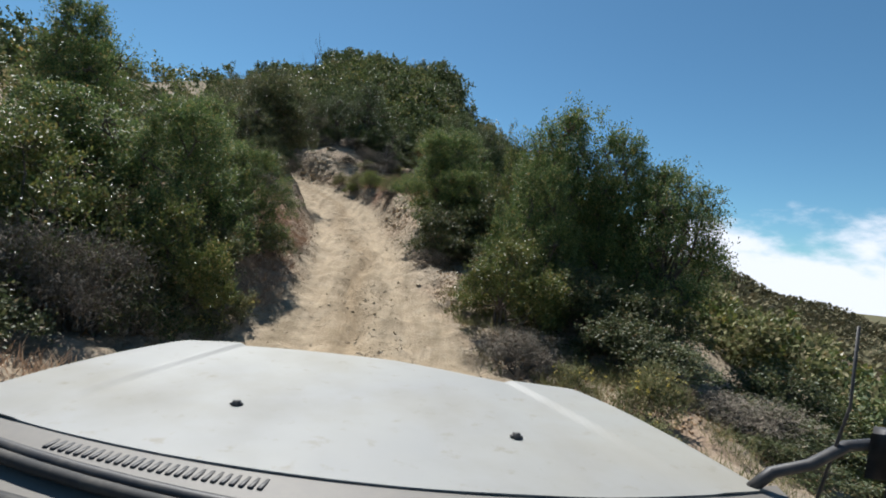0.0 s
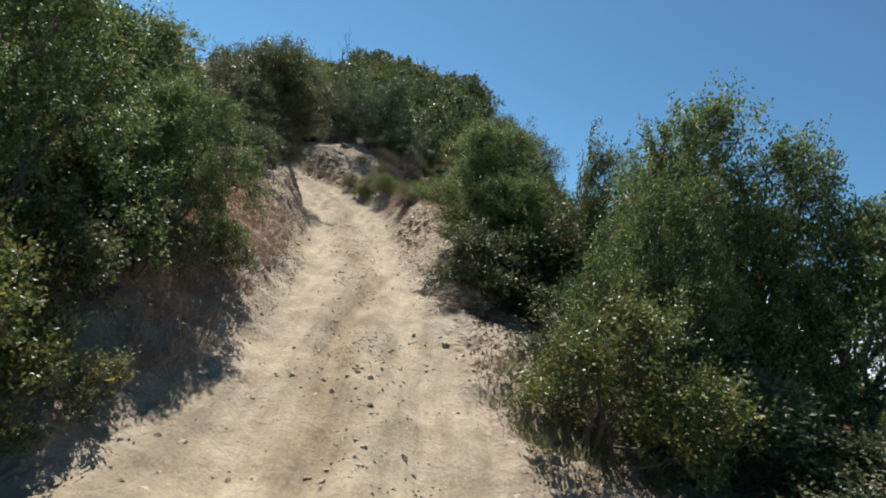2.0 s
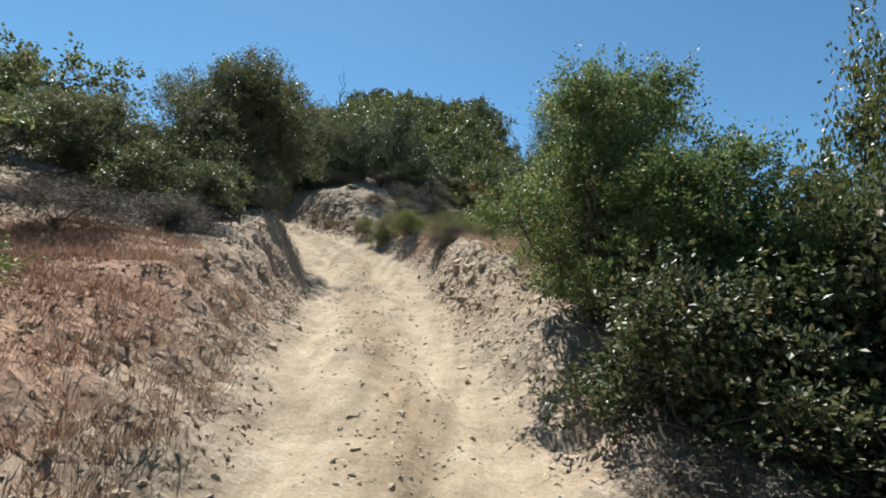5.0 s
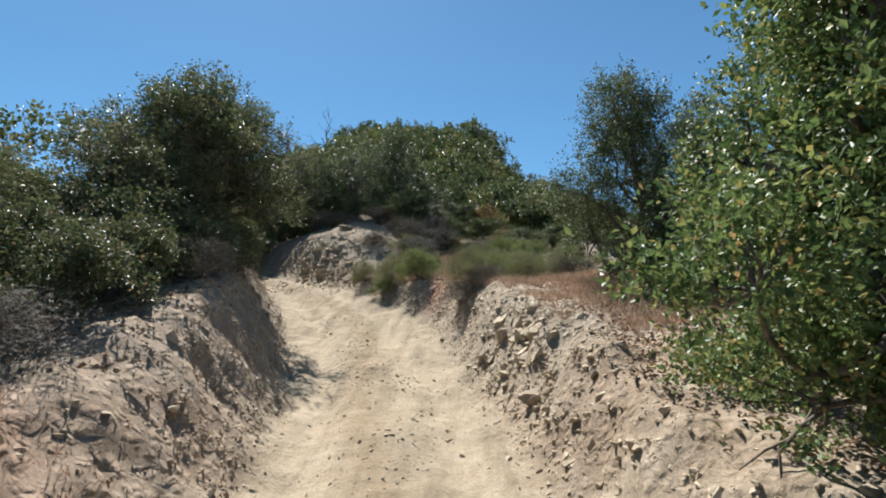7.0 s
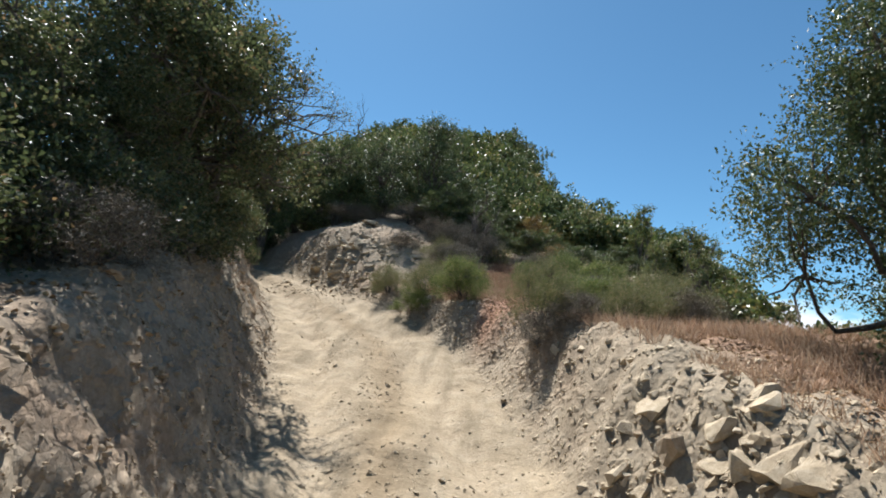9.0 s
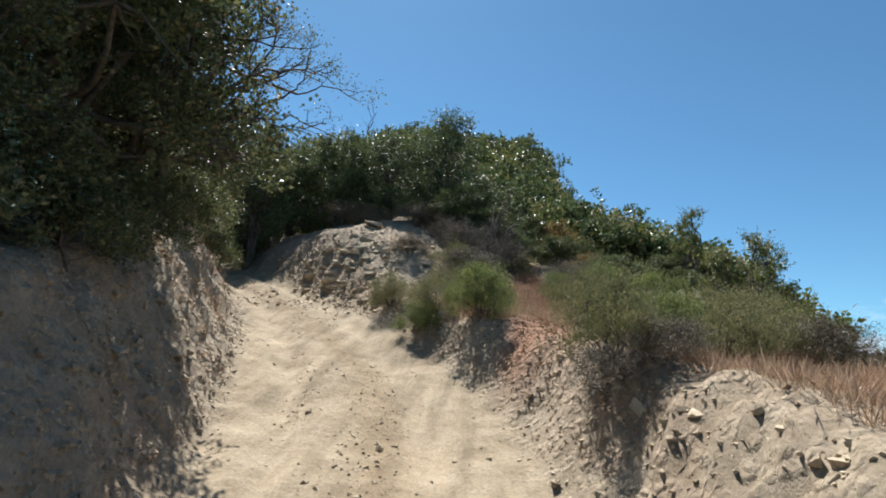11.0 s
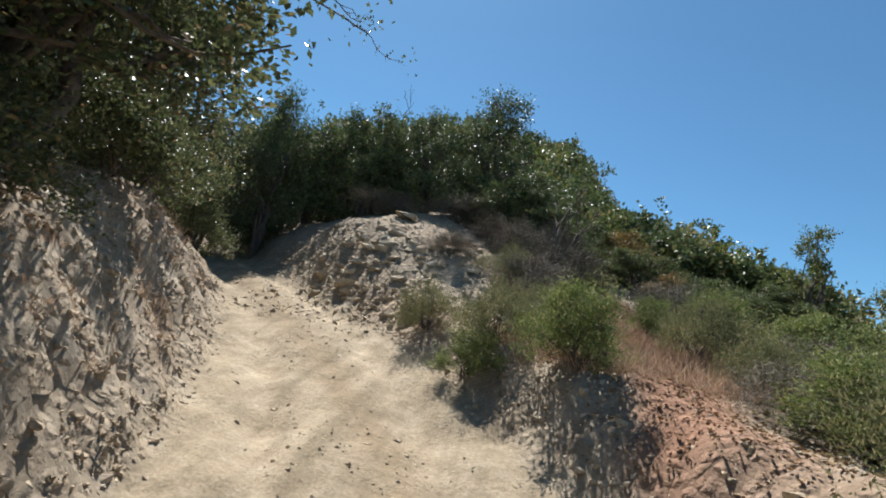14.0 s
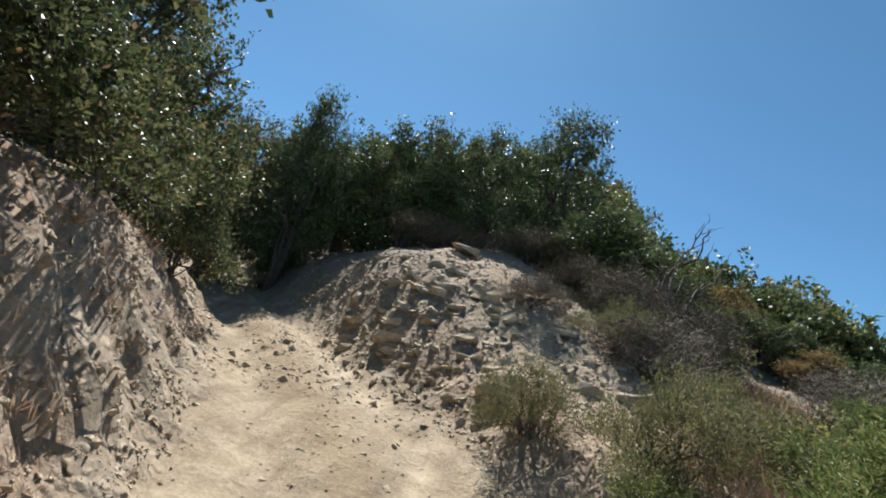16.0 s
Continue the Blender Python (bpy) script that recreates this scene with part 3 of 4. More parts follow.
overhang = woody_plant("oak_tree", 19, 3.0, 1.0, 15, 3400, 11, 0.042, OAK_SHADED, low=0.2, stems=3, twig=0.24, bare=4, lean=(0.05, -0.05),
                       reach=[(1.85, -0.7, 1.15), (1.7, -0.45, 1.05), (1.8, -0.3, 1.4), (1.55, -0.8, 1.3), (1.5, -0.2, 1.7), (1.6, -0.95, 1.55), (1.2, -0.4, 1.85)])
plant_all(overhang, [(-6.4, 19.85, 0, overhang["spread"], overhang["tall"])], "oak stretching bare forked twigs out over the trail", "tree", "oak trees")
# several are added under the oaks, darkened leaves standing in for deep shade
plant_all(woody_plant("bank_shrub", 21, 1.1, 0.8, 9, 1100, 8, 0.052, OAK_SHADED, low=0.08, stems=4, twig=0.22, bare=3),
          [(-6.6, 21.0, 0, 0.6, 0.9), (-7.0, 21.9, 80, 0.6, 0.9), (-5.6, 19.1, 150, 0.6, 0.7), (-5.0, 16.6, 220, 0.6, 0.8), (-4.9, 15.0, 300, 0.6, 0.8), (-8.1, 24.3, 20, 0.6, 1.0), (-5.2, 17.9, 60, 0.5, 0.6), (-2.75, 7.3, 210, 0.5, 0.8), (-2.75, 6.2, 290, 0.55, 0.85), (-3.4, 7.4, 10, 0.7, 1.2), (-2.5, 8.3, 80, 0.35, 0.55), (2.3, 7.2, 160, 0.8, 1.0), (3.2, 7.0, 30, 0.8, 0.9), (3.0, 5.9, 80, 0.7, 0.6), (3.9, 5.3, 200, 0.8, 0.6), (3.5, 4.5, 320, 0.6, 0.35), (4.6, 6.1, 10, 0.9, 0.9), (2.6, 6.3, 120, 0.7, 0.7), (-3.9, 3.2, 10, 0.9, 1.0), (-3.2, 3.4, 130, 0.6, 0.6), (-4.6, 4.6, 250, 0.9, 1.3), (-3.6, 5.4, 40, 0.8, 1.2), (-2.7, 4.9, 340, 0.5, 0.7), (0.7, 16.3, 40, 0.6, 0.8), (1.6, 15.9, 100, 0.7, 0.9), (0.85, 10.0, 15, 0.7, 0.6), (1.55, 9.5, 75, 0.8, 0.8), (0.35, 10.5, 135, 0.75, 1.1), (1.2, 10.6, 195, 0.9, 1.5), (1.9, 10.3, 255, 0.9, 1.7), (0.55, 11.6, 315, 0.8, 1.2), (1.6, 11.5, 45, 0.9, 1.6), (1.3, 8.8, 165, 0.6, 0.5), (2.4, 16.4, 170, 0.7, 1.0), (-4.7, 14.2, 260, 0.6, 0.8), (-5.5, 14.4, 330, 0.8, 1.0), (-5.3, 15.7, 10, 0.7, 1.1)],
          "low shrub along the trail, its leaves darkened in place of shade", "shrub", "low dark shrubs")
# oaks crowning the knoll
plant_all(woody_plant("oak_tree", 17, 3.6, 1.4, 16, 2100, 8, 0.08, OAK_MID, low=0.04, stems=3, twig=0.3, bare=1),
          [(-7.2, 29.5, 0, 1.4, 3.05), (-9.2, 28.3, 75, 0.95, 4.2), (-4.3, 30.4, 120, 1.4, 3.9), (-10.2, 29.8, 220, 1.3, 3.5), (-2.9, 30.3, 60, 1.2, 2.0), (-5.8, 29.4, 170, 1.3, 2.7), (-8.7, 29.6, 300, 1.4, 2.8),
           (-12.0, 28.4, 30, 1.3, 2.9), (-1.6, 30.6, 90, 1.2, 1.15), (-0.6, 28.6, 10, 1.1, 0.9), (0.3, 27.0, 200, 1.0, 0.8), (1.5, 27.4, 240, 0.9, 0.85), (-3.4, 28.4, 280, 1.2, 1.55), (-2.2, 28.0, 330, 1.0, 0.95)],
          "round green oak in the thicket above the rock knoll", "tree", "oaks above the knoll")
# slender thin-leaved trees on the open slope
plant_all(woody_plant("slender_tree", 22, 2.6, 0.6, 9, 420, 8, 0.06, OAK_GOLD, low=0.35, stems=2, twig=0.2, bare=3),
          [(2.0, 27.0, 0, 0.5, 2.25), (2.6, 25.2, 120, 0.5, 2.2), (1.5, 24.3, 40, 0.4, 1.5), (3.3, 26.2, 200, 0.6, 2.2)],
          "slender sparse tree with thin grey-green foliage on the slope", "tree", "slender trees")
# sage and low brush
plant_all(woody_plant("sage_bush", 18, 0.95, 0.62, 13, 1300, 9, 0.042, SAGE, low=0.05, stems=9, twig=0.26, bare=4, aspect=0.3, fill=0.4, upright=1.25),
          [(-4.15, 23.35, 0, 0.42, 0.62), (-3.3, 22.75, 70, 0.55, 0.75), (-1.5, 19.35, 200, 0.55, 0.85), (-2.85, 23.5, 215, 0.45, 0.6), (-0.5, 19.5, 50, 0.55, 0.65), (0.3, 20.3, 180, 0.65, 0.6),
           (-1.05, 23.3, 140, 0.6, 0.8), (-3.3, 25.4, 100, 0.5, 0.6), (0.9, 22.0, 290, 0.7, 0.7), (-0.9, 22.2, 330, 0.5, 0.6), (1.2, 24.0, 10, 0.7, 0.8)],
          "grey-green sagebrush on the stony bank", "shrub", "sage bushes")
plant_all(woody_plant("sage_bush", 28, 0.95, 0.62, 13, 1300, 9, 0.046, GREEN_SAGE, low=0.05, stems=9, twig=0.24, bare=3, aspect=0.36, fill=0.35, upright=1.0),
          [(-2.62, 21.75, 20, 0.5, 0.75), (-3.5, 22.35, 150, 0.35, 0.45), (-2.5, 22.6, 240, 0.38, 0.55), (-1.05, 20.7, 310, 0.5, 0.7), (-0.35, 21.5, 80, 0.6, 0.7), (0.1, 23.4, 30, 0.7, 0.8), (-0.5, 24.6, 190, 0.6, 0.8), (-1.3, 24.6, 130, 0.35, 0.6)],
          "fresh green brush on the stony bank", "shrub", "sage bushes")
plant_all(woody_plant("scrub_oak", 29, 2.0, 1.1, 12, 1500, 9, 0.07, RUSTY, low=0.08, twig=0.24, bare=2),
          [(-0.7, 30.2, 0, 1.0, 1.25), (-0.2, 27.6, 140, 0.6, 0.7)],
          "scrub oak with browned autumn-dry leaves", "shrub", "browned scrub oaks")
plant_all(woody_plant("dry_brush", 23, 1.0, 0.8, 10, 1500, 7, 0.09, TWIG, low=0.08, stems=8, twig=0.3, bare=8, aspect=0.1),
          [(-3.0, 4.6, 0, 0.6, 0.95), (-3.6, 4.2, 90, 0.6, 0.9), (-4.3, 25.6, 20, 0.5, 0.35), (-3.0, 25.0, 140, 0.7, 0.7), (-2.3, 26.2, 260, 0.8, 0.8), (-4.6, 28.0, 60, 0.9, 0.6), (-6.3, 28.2, 310, 0.9, 0.6),
           (-3.6, 27.2, 0, 0.8, 0.6), (-1.0, 25.4, 70, 0.6, 0.7), (-2.6, 27.2, 200, 0.8, 0.9), (-3.2, 26.2, 10, 0.7, 0.8), (1.2, 6.0, 10, 0.6, 0.5), (0.2, 9.9, 250, 0.5, 0.4), (1.3, 13.7, 30, 0.8, 0.8), (3.5, 5.2, 60, 0.7, 0.45), (-1.1, 21.3, 125, 0.5, 0.5), (-0.2, 22.7, 215, 0.6, 0.6), (0.4, 19.7, 330, 0.5, 0.5), (-0.9, 19.9, 265, 0.4, 0.4), (1.9, 15.0, 20, 0.7, 0.6), (-4.5, 13.3, 200, 0.6, 0.5), (-1.6, 18.95, 90, 0.4, 0.4), (-1.2, 18.8, 250, 0.35, 0.35), (-4.6, 16.0, 300, 0.5, 0.5), (-5.0, 12.2, 100, 0.7, 0.5)],
          "leafless grey brush of fine dry twigs", "shrub", "dry brush")

# small flowering shrubs
weed = woody_plant("flowering_shrub", 24, 0.5, 0.32, 8, 260, 7, 0.045, SAGE, low=0.08, stems=6, twig=0.16, bare=2, aspect=0.45, upright=0.9)
rng = np.random.default_rng(25)
P = np.repeat(rng.normal(size=(26, 3)) * np.array([0.15, 0.15, 0.05]) + np.array([0, 0, 0.42]), 6, axis=0)
blooms = new("blooms", leaf_cloud("blooms", P, rng.normal(size=P.shape) + np.array([0, 0, 0.5]), rng, 0.03, 0.018, FLOWER))
blooms.parent = weed
tagged(blooms, "tiny yellow flowers", kind="stuff")
plant_all(weed, [(2.25, 4.7, 0, 0.32, 0.5), (-2.4, 23.4, 90, 0.35, 0.6), (2.55, 5.2, 200, 0.3, 0.45), (1.65, 5.2, 310, 0.28, 0.35), (-2.2, 6.2, 140, 0.25, 0.4), (-2.35, 5.7, 260, 0.25, 0.35), (1.95, 4.1, 50, 0.25, 0.3), (-1.9, 26.4, 20, 0.35, 0.6)],
          "small straggling shrub with tiny yellow flowers", "shrub", "flowering shrubs")

# a dead bare tree on the slope, and a far snag above the skyline
def bare_tree(name, x, y, ends, r, label):
    rng = np.random.default_rng(31)
    runs = []
    for e in ends:
        spray(rng, runs, np.array((0, 0, -0.2)), np.array(e, float), r, 2)
    ob = new(name)
    part_ob = new("trunk", tubes("trunk", runs, BARK))
    part_ob.parent = ob
    ob.matrix_basis = pose(x, y, ground_z(x, y))
    tagged(ob, label, "dead tree")


bare_tree("dead_tree", -2.75, 26.65, [(0.5, 0.0, 1.3), (0.62, -0.05, 0.95), (0.22, 0.1, 1.0)], 0.045, "dead grey tree with bare crooked branches on the slope")
bare_tree("snag", -11.6, 47.0, [(0.1, 0.0, 4.3), (-0.3, 0.2, 3.0)], 0.07, "dead bare snag standing above the hill thicket")

# the thicket on the hill and the brush on the slopes below
rng = np.random.default_rng(5)
heap = {0: ([], [], []), 1: ([], [], []), 2: ([], [], [])}
for k in range(1800):
    for _ in range(60):
        a = rng.uniform(-1.35, 1.3) if k % 3 == 0 else rng.uniform(-0.42, 0.45)
        dd = 10 + 75 * rng.uniform() ** (1.15 if k % 3 == 0 else 0.7)
        x, y = -2 + math.sin(a) * dd, 14 + math.cos(a) * dd
        if y > 32 or (x < left_edge(min(y, 31)) - 4.8 and y > 3) or x > brink(min(y, 60)) + 1.8:
            break
    if k % 5 == 1:
        y = rng.uniform(-4, 26)
        x = float(left_edge(y)) - 5.5 - 24 * rng.uniform() ** 1.2
    if k % 7 == 0:
        y = rng.uniform(-2, 24)
        x = float(brink(y)) + 1.2 + 22 * rng.uniform() ** 1.5
    if k >= 1200:
        x, y = rng.uniform(-13, 7), rng.uniform(31.5, 64)
    near = min(math.hypot(x - float(trail_mid(q)), y - q) for q in range(-4, 28, 2))
    if near < 6.0:
        continue
    h = rng.uniform(1.1, 2.3)
    if k >= 1200:
        h = rng.uniform(1.0, 3.1)
    r = h * rng.uniform(0.5, 0.8)
    if x > 0 and y < 33:
        h, r = h * 0.42, r * 0.7
    elif x > -1.5 and y < 58:
        h, r = h * 0.5, r * 0.8
    elif x > -4.5 and y < 42:
        h = h * 0.65
    size = float(np.clip(0.05 + 0.0085 * near, 0.09, 0.2))
    n = int(115 * (0.17 / size) ** 1.7)
    P, D, _ = crown_points(rng, lumps(rng, h, r, 6, 0.1), n, 6, 0.3, 0.2)
    P[:, 2] = np.maximum(P[:, 2], 0.02)
    kind = int(rng.choice(3, p=[0.72, 0.1, 0.18] if x < 5 else [0.15, 0.4, 0.45]))
    heap[kind][0].append(P + np.array([x, y, ground_z(x, y)]))
    heap[kind][1].append(D)
    heap[kind][2].append(np.full(len(P), size))
for kind, (name, mat, label) in enumerate((("oak_thicket", OAK_MID, "dense green oak chaparral covering the hillside above the trail"),
                                           ("sage_thicket", SAGE, "grey-green brush scattered through the hillside chaparral"),
                                           ("golden_thicket", OAK_GOLD, "yellowing brush scattered through the hillside chaparral"))):
    ob = new(name, leaf_cloud(name, np.concatenate(heap[kind][0]), np.concatenate(heap[kind][1]), rng, np.concatenate(heap[kind][2]), np.concatenate(heap[kind][2]) * 0.65, mat))
    tagged(ob, label, "brush", kind="stuff")


# far chaparral on the spur and the valley side: low clumps seen from afar
def far_brush():
    rng = np.random.default_rng(8)
    P, D, S = [], [], []
    for k in range(3600):
        a, d = rng.uniform(0.25, 1.25), 35 + 330 * rng.uniform() ** 0.8
        x, y = math.sin(a) * d, math.cos(a) * d
        r = rng.uniform(0.8, 1.8) * (1 + d / 200)
        n = 60
        q = unit(rng.normal(size=(n, 3))) * np.array([r, r, r * 0.6])
        q[:, 2] = np.abs(q[:, 2])
        P.append(q + np.array([x, y, ground_z(x, y)]))
        D.append(unit(q))
        S.append(np.full(n, 0.28 + 0.0035 * d))
    S = np.concatenate(S)
    ob = new("far_brush", leaf_cloud("far_brush", np.concatenate(P), np.concatenate(D), rng, S, S * 0.9, FAR))
    tagged(ob, "olive chaparral on the far side of the valley, distance haze in its colour", "brush", kind="stuff")


far_brush()


# ---- stones ----
def rock_shape(seed, flat, chips=11):
    """A broken stone of about unit size: the hull of a few points."""
    rng = np.random.default_rng(seed)
    p = unit(rng.normal(size=(chips, 3))) * rng.uniform(0.75, 1.0, (chips, 1)) * 0.5
    p[:, 2] *= flat
    bm = bmesh.new()
    for q in p:
        bm.verts.new(q)
    out = bmesh.ops.convex_hull(bm, input=bm.verts)
    bmesh.ops.delete(bm, geom=[g for g in out["geom_interior"] if isinstance(g, bmesh.types.BMVert)], context="VERTS")
    bmesh.ops.triangulate(bm, faces=bm.faces)
    return bm


def rock_mesh(name, seed, flat, mat, chips=14, boxy=0.0):
    """A broken block; boxy draws its corners out towards those of a box."""
    rng = np.random.default_rng(seed)
    bm = bmesh.new()
    for q in unit(rng.normal(size=(chips, 3))):
        c = np.sign(q) * np.array([0.62, 0.58, 0.6]) * rng.uniform(0.6, 1.0, 3)
        q = (q * (1 - boxy) + c * boxy) * 0.5 * rng.uniform(0.85, 1.05)
        bm.verts.new((q[0], q[1], q[2] * flat))
    out = bmesh.ops.convex_hull(bm, input=bm.verts)
    bmesh.ops.delete(bm, geom=[g for g in out["geom_interior"] if isinstance(g, bmesh.types.BMVert)], context="VERTS")
    bmesh.ops.dissolve_limit(bm, angle_limit=0.2, verts=bm.verts, edges=bm.edges)
    bmesh.ops.triangulate(bm, faces=bm.faces)
    bmesh.ops.subdivide_edges(bm, edges=bm.edges, cuts=1, use_grid_fill=True)
    for v in bm.verts:
        v.co += Vector((1, 1, flat)) * 0.09 * noise.noise(v.co * 3.1 + Vector((seed, 0, 0))) + noise.noise_vector(v.co * 6.0 + Vector((0, seed, 0))) * 0.03
    bmesh.ops.triangulate(bm, faces=bm.faces)
    me = bpy.data.meshes.new(name)
    bm.to_mesh(me)
    bm.free()
    me.materials.append(mat)
    return me


PEBBLES = []
for k in range(8):
    bm = rock_shape(100 + k, (0.7, 0.85, 0.55, 0.75)[k % 4], 9)
    bm.verts.index_update()
    PEBBLES.append((np.array([v.co[:] for v in bm.verts]), np.array([[v.index for v in f.verts] for f in bm.faces])))
    bm.free()


def gravel(name, places, sizes, seed, mat, label):
    """Many small stones lying on the ground, in one mesh."""
    rng = np.random.default_rng(seed)
    V, F, base = [], [], 0
    deep = -0.08 if "trail" in name else -0.2
    for (x, y), s in zip(places, sizes):
        v, f = PEBBLES[rng.integers(0, len(PEBBLES))]
        m = np.array(Euler((rng.uniform(-0.6, 0.6), rng.uniform(-0.6, 0.6), rng.uniform(0, 6.3))).to_matrix())
        z = ground_z(x, y)
        V.append(v @ m.T * s * np.array([1.0, rng.uniform(0.6, 1.0), 1.0]) + np.array([x + bulge(x, y, z), y, z + s * rng.uniform(deep - 0.12, deep + 0.12)]))
        F.append(f + base)
        base += len(v)
    ob = new(name, mesh_from(name, np.concatenate(V), np.concatenate(F), mat))
    tagged(ob, label, "stones", kind="stuff")


def strew(rng, n, y0, y1, across):
    """Places along the trail: across(rng, y) gives x."""
    out = []
    for _ in range(n):
        y = rng.uniform(y0, y1)
        out.append((across(rng, y), y))
    return out


# stones set one by one in the cut bank
STONES = [mesh_from("stone", v, f, ROCK) for v, f in PEBBLES]
rng = np.random.default_rng(39)
for k in range(290):
    y = rng.uniform(14.5, 22.5)
    x = float(left_edge(y)) - rng.uniform(0.05, 1.35)
    z, w = ground_z(x, y), float(np.exp(rng.normal(-2.75, 0.35)))
    ob = new("stone", STONES[k % 8])
    ob.parent = ground
    ob.matrix_basis = pose(x + bulge(x, y, z), y, z - w * 0.2, rng.uniform(-30, 30), rng.uniform(-30, 30), rng.uniform(0, 360)) @ Matrix.Diagonal((w, w * rng.uniform(0.6, 1.0), w * rng.uniform(0.7, 1.0), 1))

rng = np.random.default_rng(40)
pl = strew(rng, 3200, 2, 26, lambda r, y: float(trail_mid(y)) + r.normal() * float(trail_half(y)) * 0.55)
gravel("trail_pebbles", pl, np.exp(rng.normal(-3.95, 0.5, len(pl))), 41, SLAB, "loose pale pebbles scattered over the dusty trail")
pl = strew(rng, 9000, 6.5, 25, lambda r, y: float(left_edge(y)) - abs(r.normal()) * 0.85 + 0.1) + strew(rng, 9000, 13.5, 24, lambda r, y: float(left_edge(y)) - r.uniform(0.0, 1.5))
gravel("bank_stones", pl, np.exp(rng.normal(-3.4, 0.5, len(pl))), 42, ROCK, "broken stones sticking out of the crumbling cut bank")
pl = strew(rng, 5500, 9.5, 24, lambda r, y: float(right_edge(y)) + abs(r.normal()) * 0.75 - 0.08)
gravel("berm_scree", pl, np.exp(rng.normal(-3.5, 0.55, len(pl))), 43, SLAB, "pale stony rubble on the slope of the berm")
pl = [(float(right_edge(y)) + rng.uniform(0.1, 1.3), y) for y in rng.normal(15.3, 1.3, 2300)]
gravel("berm_rubble", pl, np.exp(rng.normal(-2.85, 0.42, len(pl))), 46, SLAB, "angular broken stones packed into the cut berm")
pl = [p for p in strew(rng, 3500, 1, 26, lambda r, y: float(trail_mid(y)) + 0.05 + r.normal() * 0.3) if noise.noise(Vector((p[0] * 1.3, p[1] * 0.8, 6))) > -0.1] + [p for p in strew(rng, 5000, 1, 26, lambda r, y: float(trail_mid(y)) + r.normal() * float(trail_half(y)) * 0.6) if noise.noise(Vector((p[0] * 1.3, p[1] * 0.8, 2))) > 0.22]
gravel("trail_rubble", pl, np.exp(rng.normal(-3.35, 0.4, len(pl))), 47, SLAB, "loose broken stones gathered in patches on the trail")
pl = strew(rng, 4200, 23.6, 27.5, lambda r, y: r.uniform(-7.2, -3.0)) + strew(rng, 2600, 23.4, 27.5, lambda r, y: float(right_edge(y)) + abs(r.normal()) * 0.9 - 0.1)
gravel("knoll_rubble", pl, np.exp(rng.normal(-2.9, 0.5, len(pl))), 44, SLAB, "broken rubble between the ledges of the knoll")
pl = strew(rng, 900, 0, 9, lambda r, y: float(r.choice([left_edge(y), right_edge(y)])) + r.normal() * 0.35)
gravel("verge_stones", pl, np.exp(rng.normal(-3.15, 0.5, len(pl))), 45, ROCK, "small stones along the edges of the trail")


# larger loose rocks, each on its own
rocks = [rock_mesh("rock", 60 + k, (0.6, 0.8, 0.5)[k % 3], ROCK if k % 3 == 0 else SLAB, 15, 0.55) for k in range(6)]
rng = np.random.default_rng(50)
spots = [(-1.08, 16.35, 0.42, 25), (-0.95, 15.9, 0.3, 20), (-1.15, 15.75, 0.26, 30), (-0.98, 14.9, 0.34, 15), (-0.75, 15.2, 0.26, 0), (-1.25, 16.8, 0.22, 30), (-0.8, 16.5, 0.25, 10),
         (-0.98, 12.5, 0.16, 10), (-0.85, 12.9, 0.2, 25), (-0.7, 12.1, 0.15, 0), (-0.6, 13.4, 0.18, 0), (-1.05, 13.7, 0.16, 0), (-1.73, 11.0, 0.14, 0), (-1.6, 10.5, 0.12, 0), (-0.56, 9.7, 0.1, 0)]
for k in range(75):
    y = rng.uniform(5.0, 24.5)
    side = rng.uniform()
    x = float(right_edge(y)) + abs(rng.normal()) * 0.6 if side < 0.5 else float(left_edge(y)) - abs(rng.normal()) * 0.45 if side < 0.8 else float(trail_mid(y)) + rng.normal() * 0.5
    spots.append((x, y, float(np.exp(rng.normal(-2.35, 0.35))), 0))
for k, (x, y, s, tip) in enumerate(spots):
    ob = new("rock", rocks[k % 6])
    ob.matrix_basis = pose(x, y, ground_z(x, y) - s * 0.1, tip, rng.uniform(-12, 12), rng.uniform(0, 360)) @ Matrix.Diagonal((s, s * rng.uniform(0.65, 0.95), s * rng.uniform(0.7, 1.0), 1))
    tagged(ob, "angular tan sandstone rock lying on the trail's edge" if s < 0.2 else "large pale angular rock set in the berm", "rock", "loose rocks along the trail")

# pale bedrock breaking out of the berm in jagged blocks
ledge_out = tagged(new("bedrock_ledge"), "jagged pale bedrock breaking out of the stony berm", "rock outcrop")
blocks = [rock_mesh("block", 70 + k, 0.85, SLAB, 17, (0.35, 0.55)[k % 2]) for k in range(8)]
rng = np.random.default_rng(51)
for k in range(85):
    y = rng.normal(15.9, 0.55)
    x = float(right_edge(y)) + rng.uniform(0.18, 1.0)
    w = rng.uniform(0.3, 0.44) if k < 9 else float(np.exp(rng.normal(-2.15, 0.42)))
    ob = new("block", blocks[k % 8])
    ob.parent = ledge_out
    ob.matrix_basis = pose(x, y, ground_z(x, y) - w * (0.19 if k < 9 else 0.2), rng.uniform(-12, 12), rng.uniform(-52, -28), rng.uniform(-40, 40)) @ Matrix.Diagonal((w, w * rng.uniform(0.7, 1.3), w * rng.uniform(0.35, 0.65), 1))

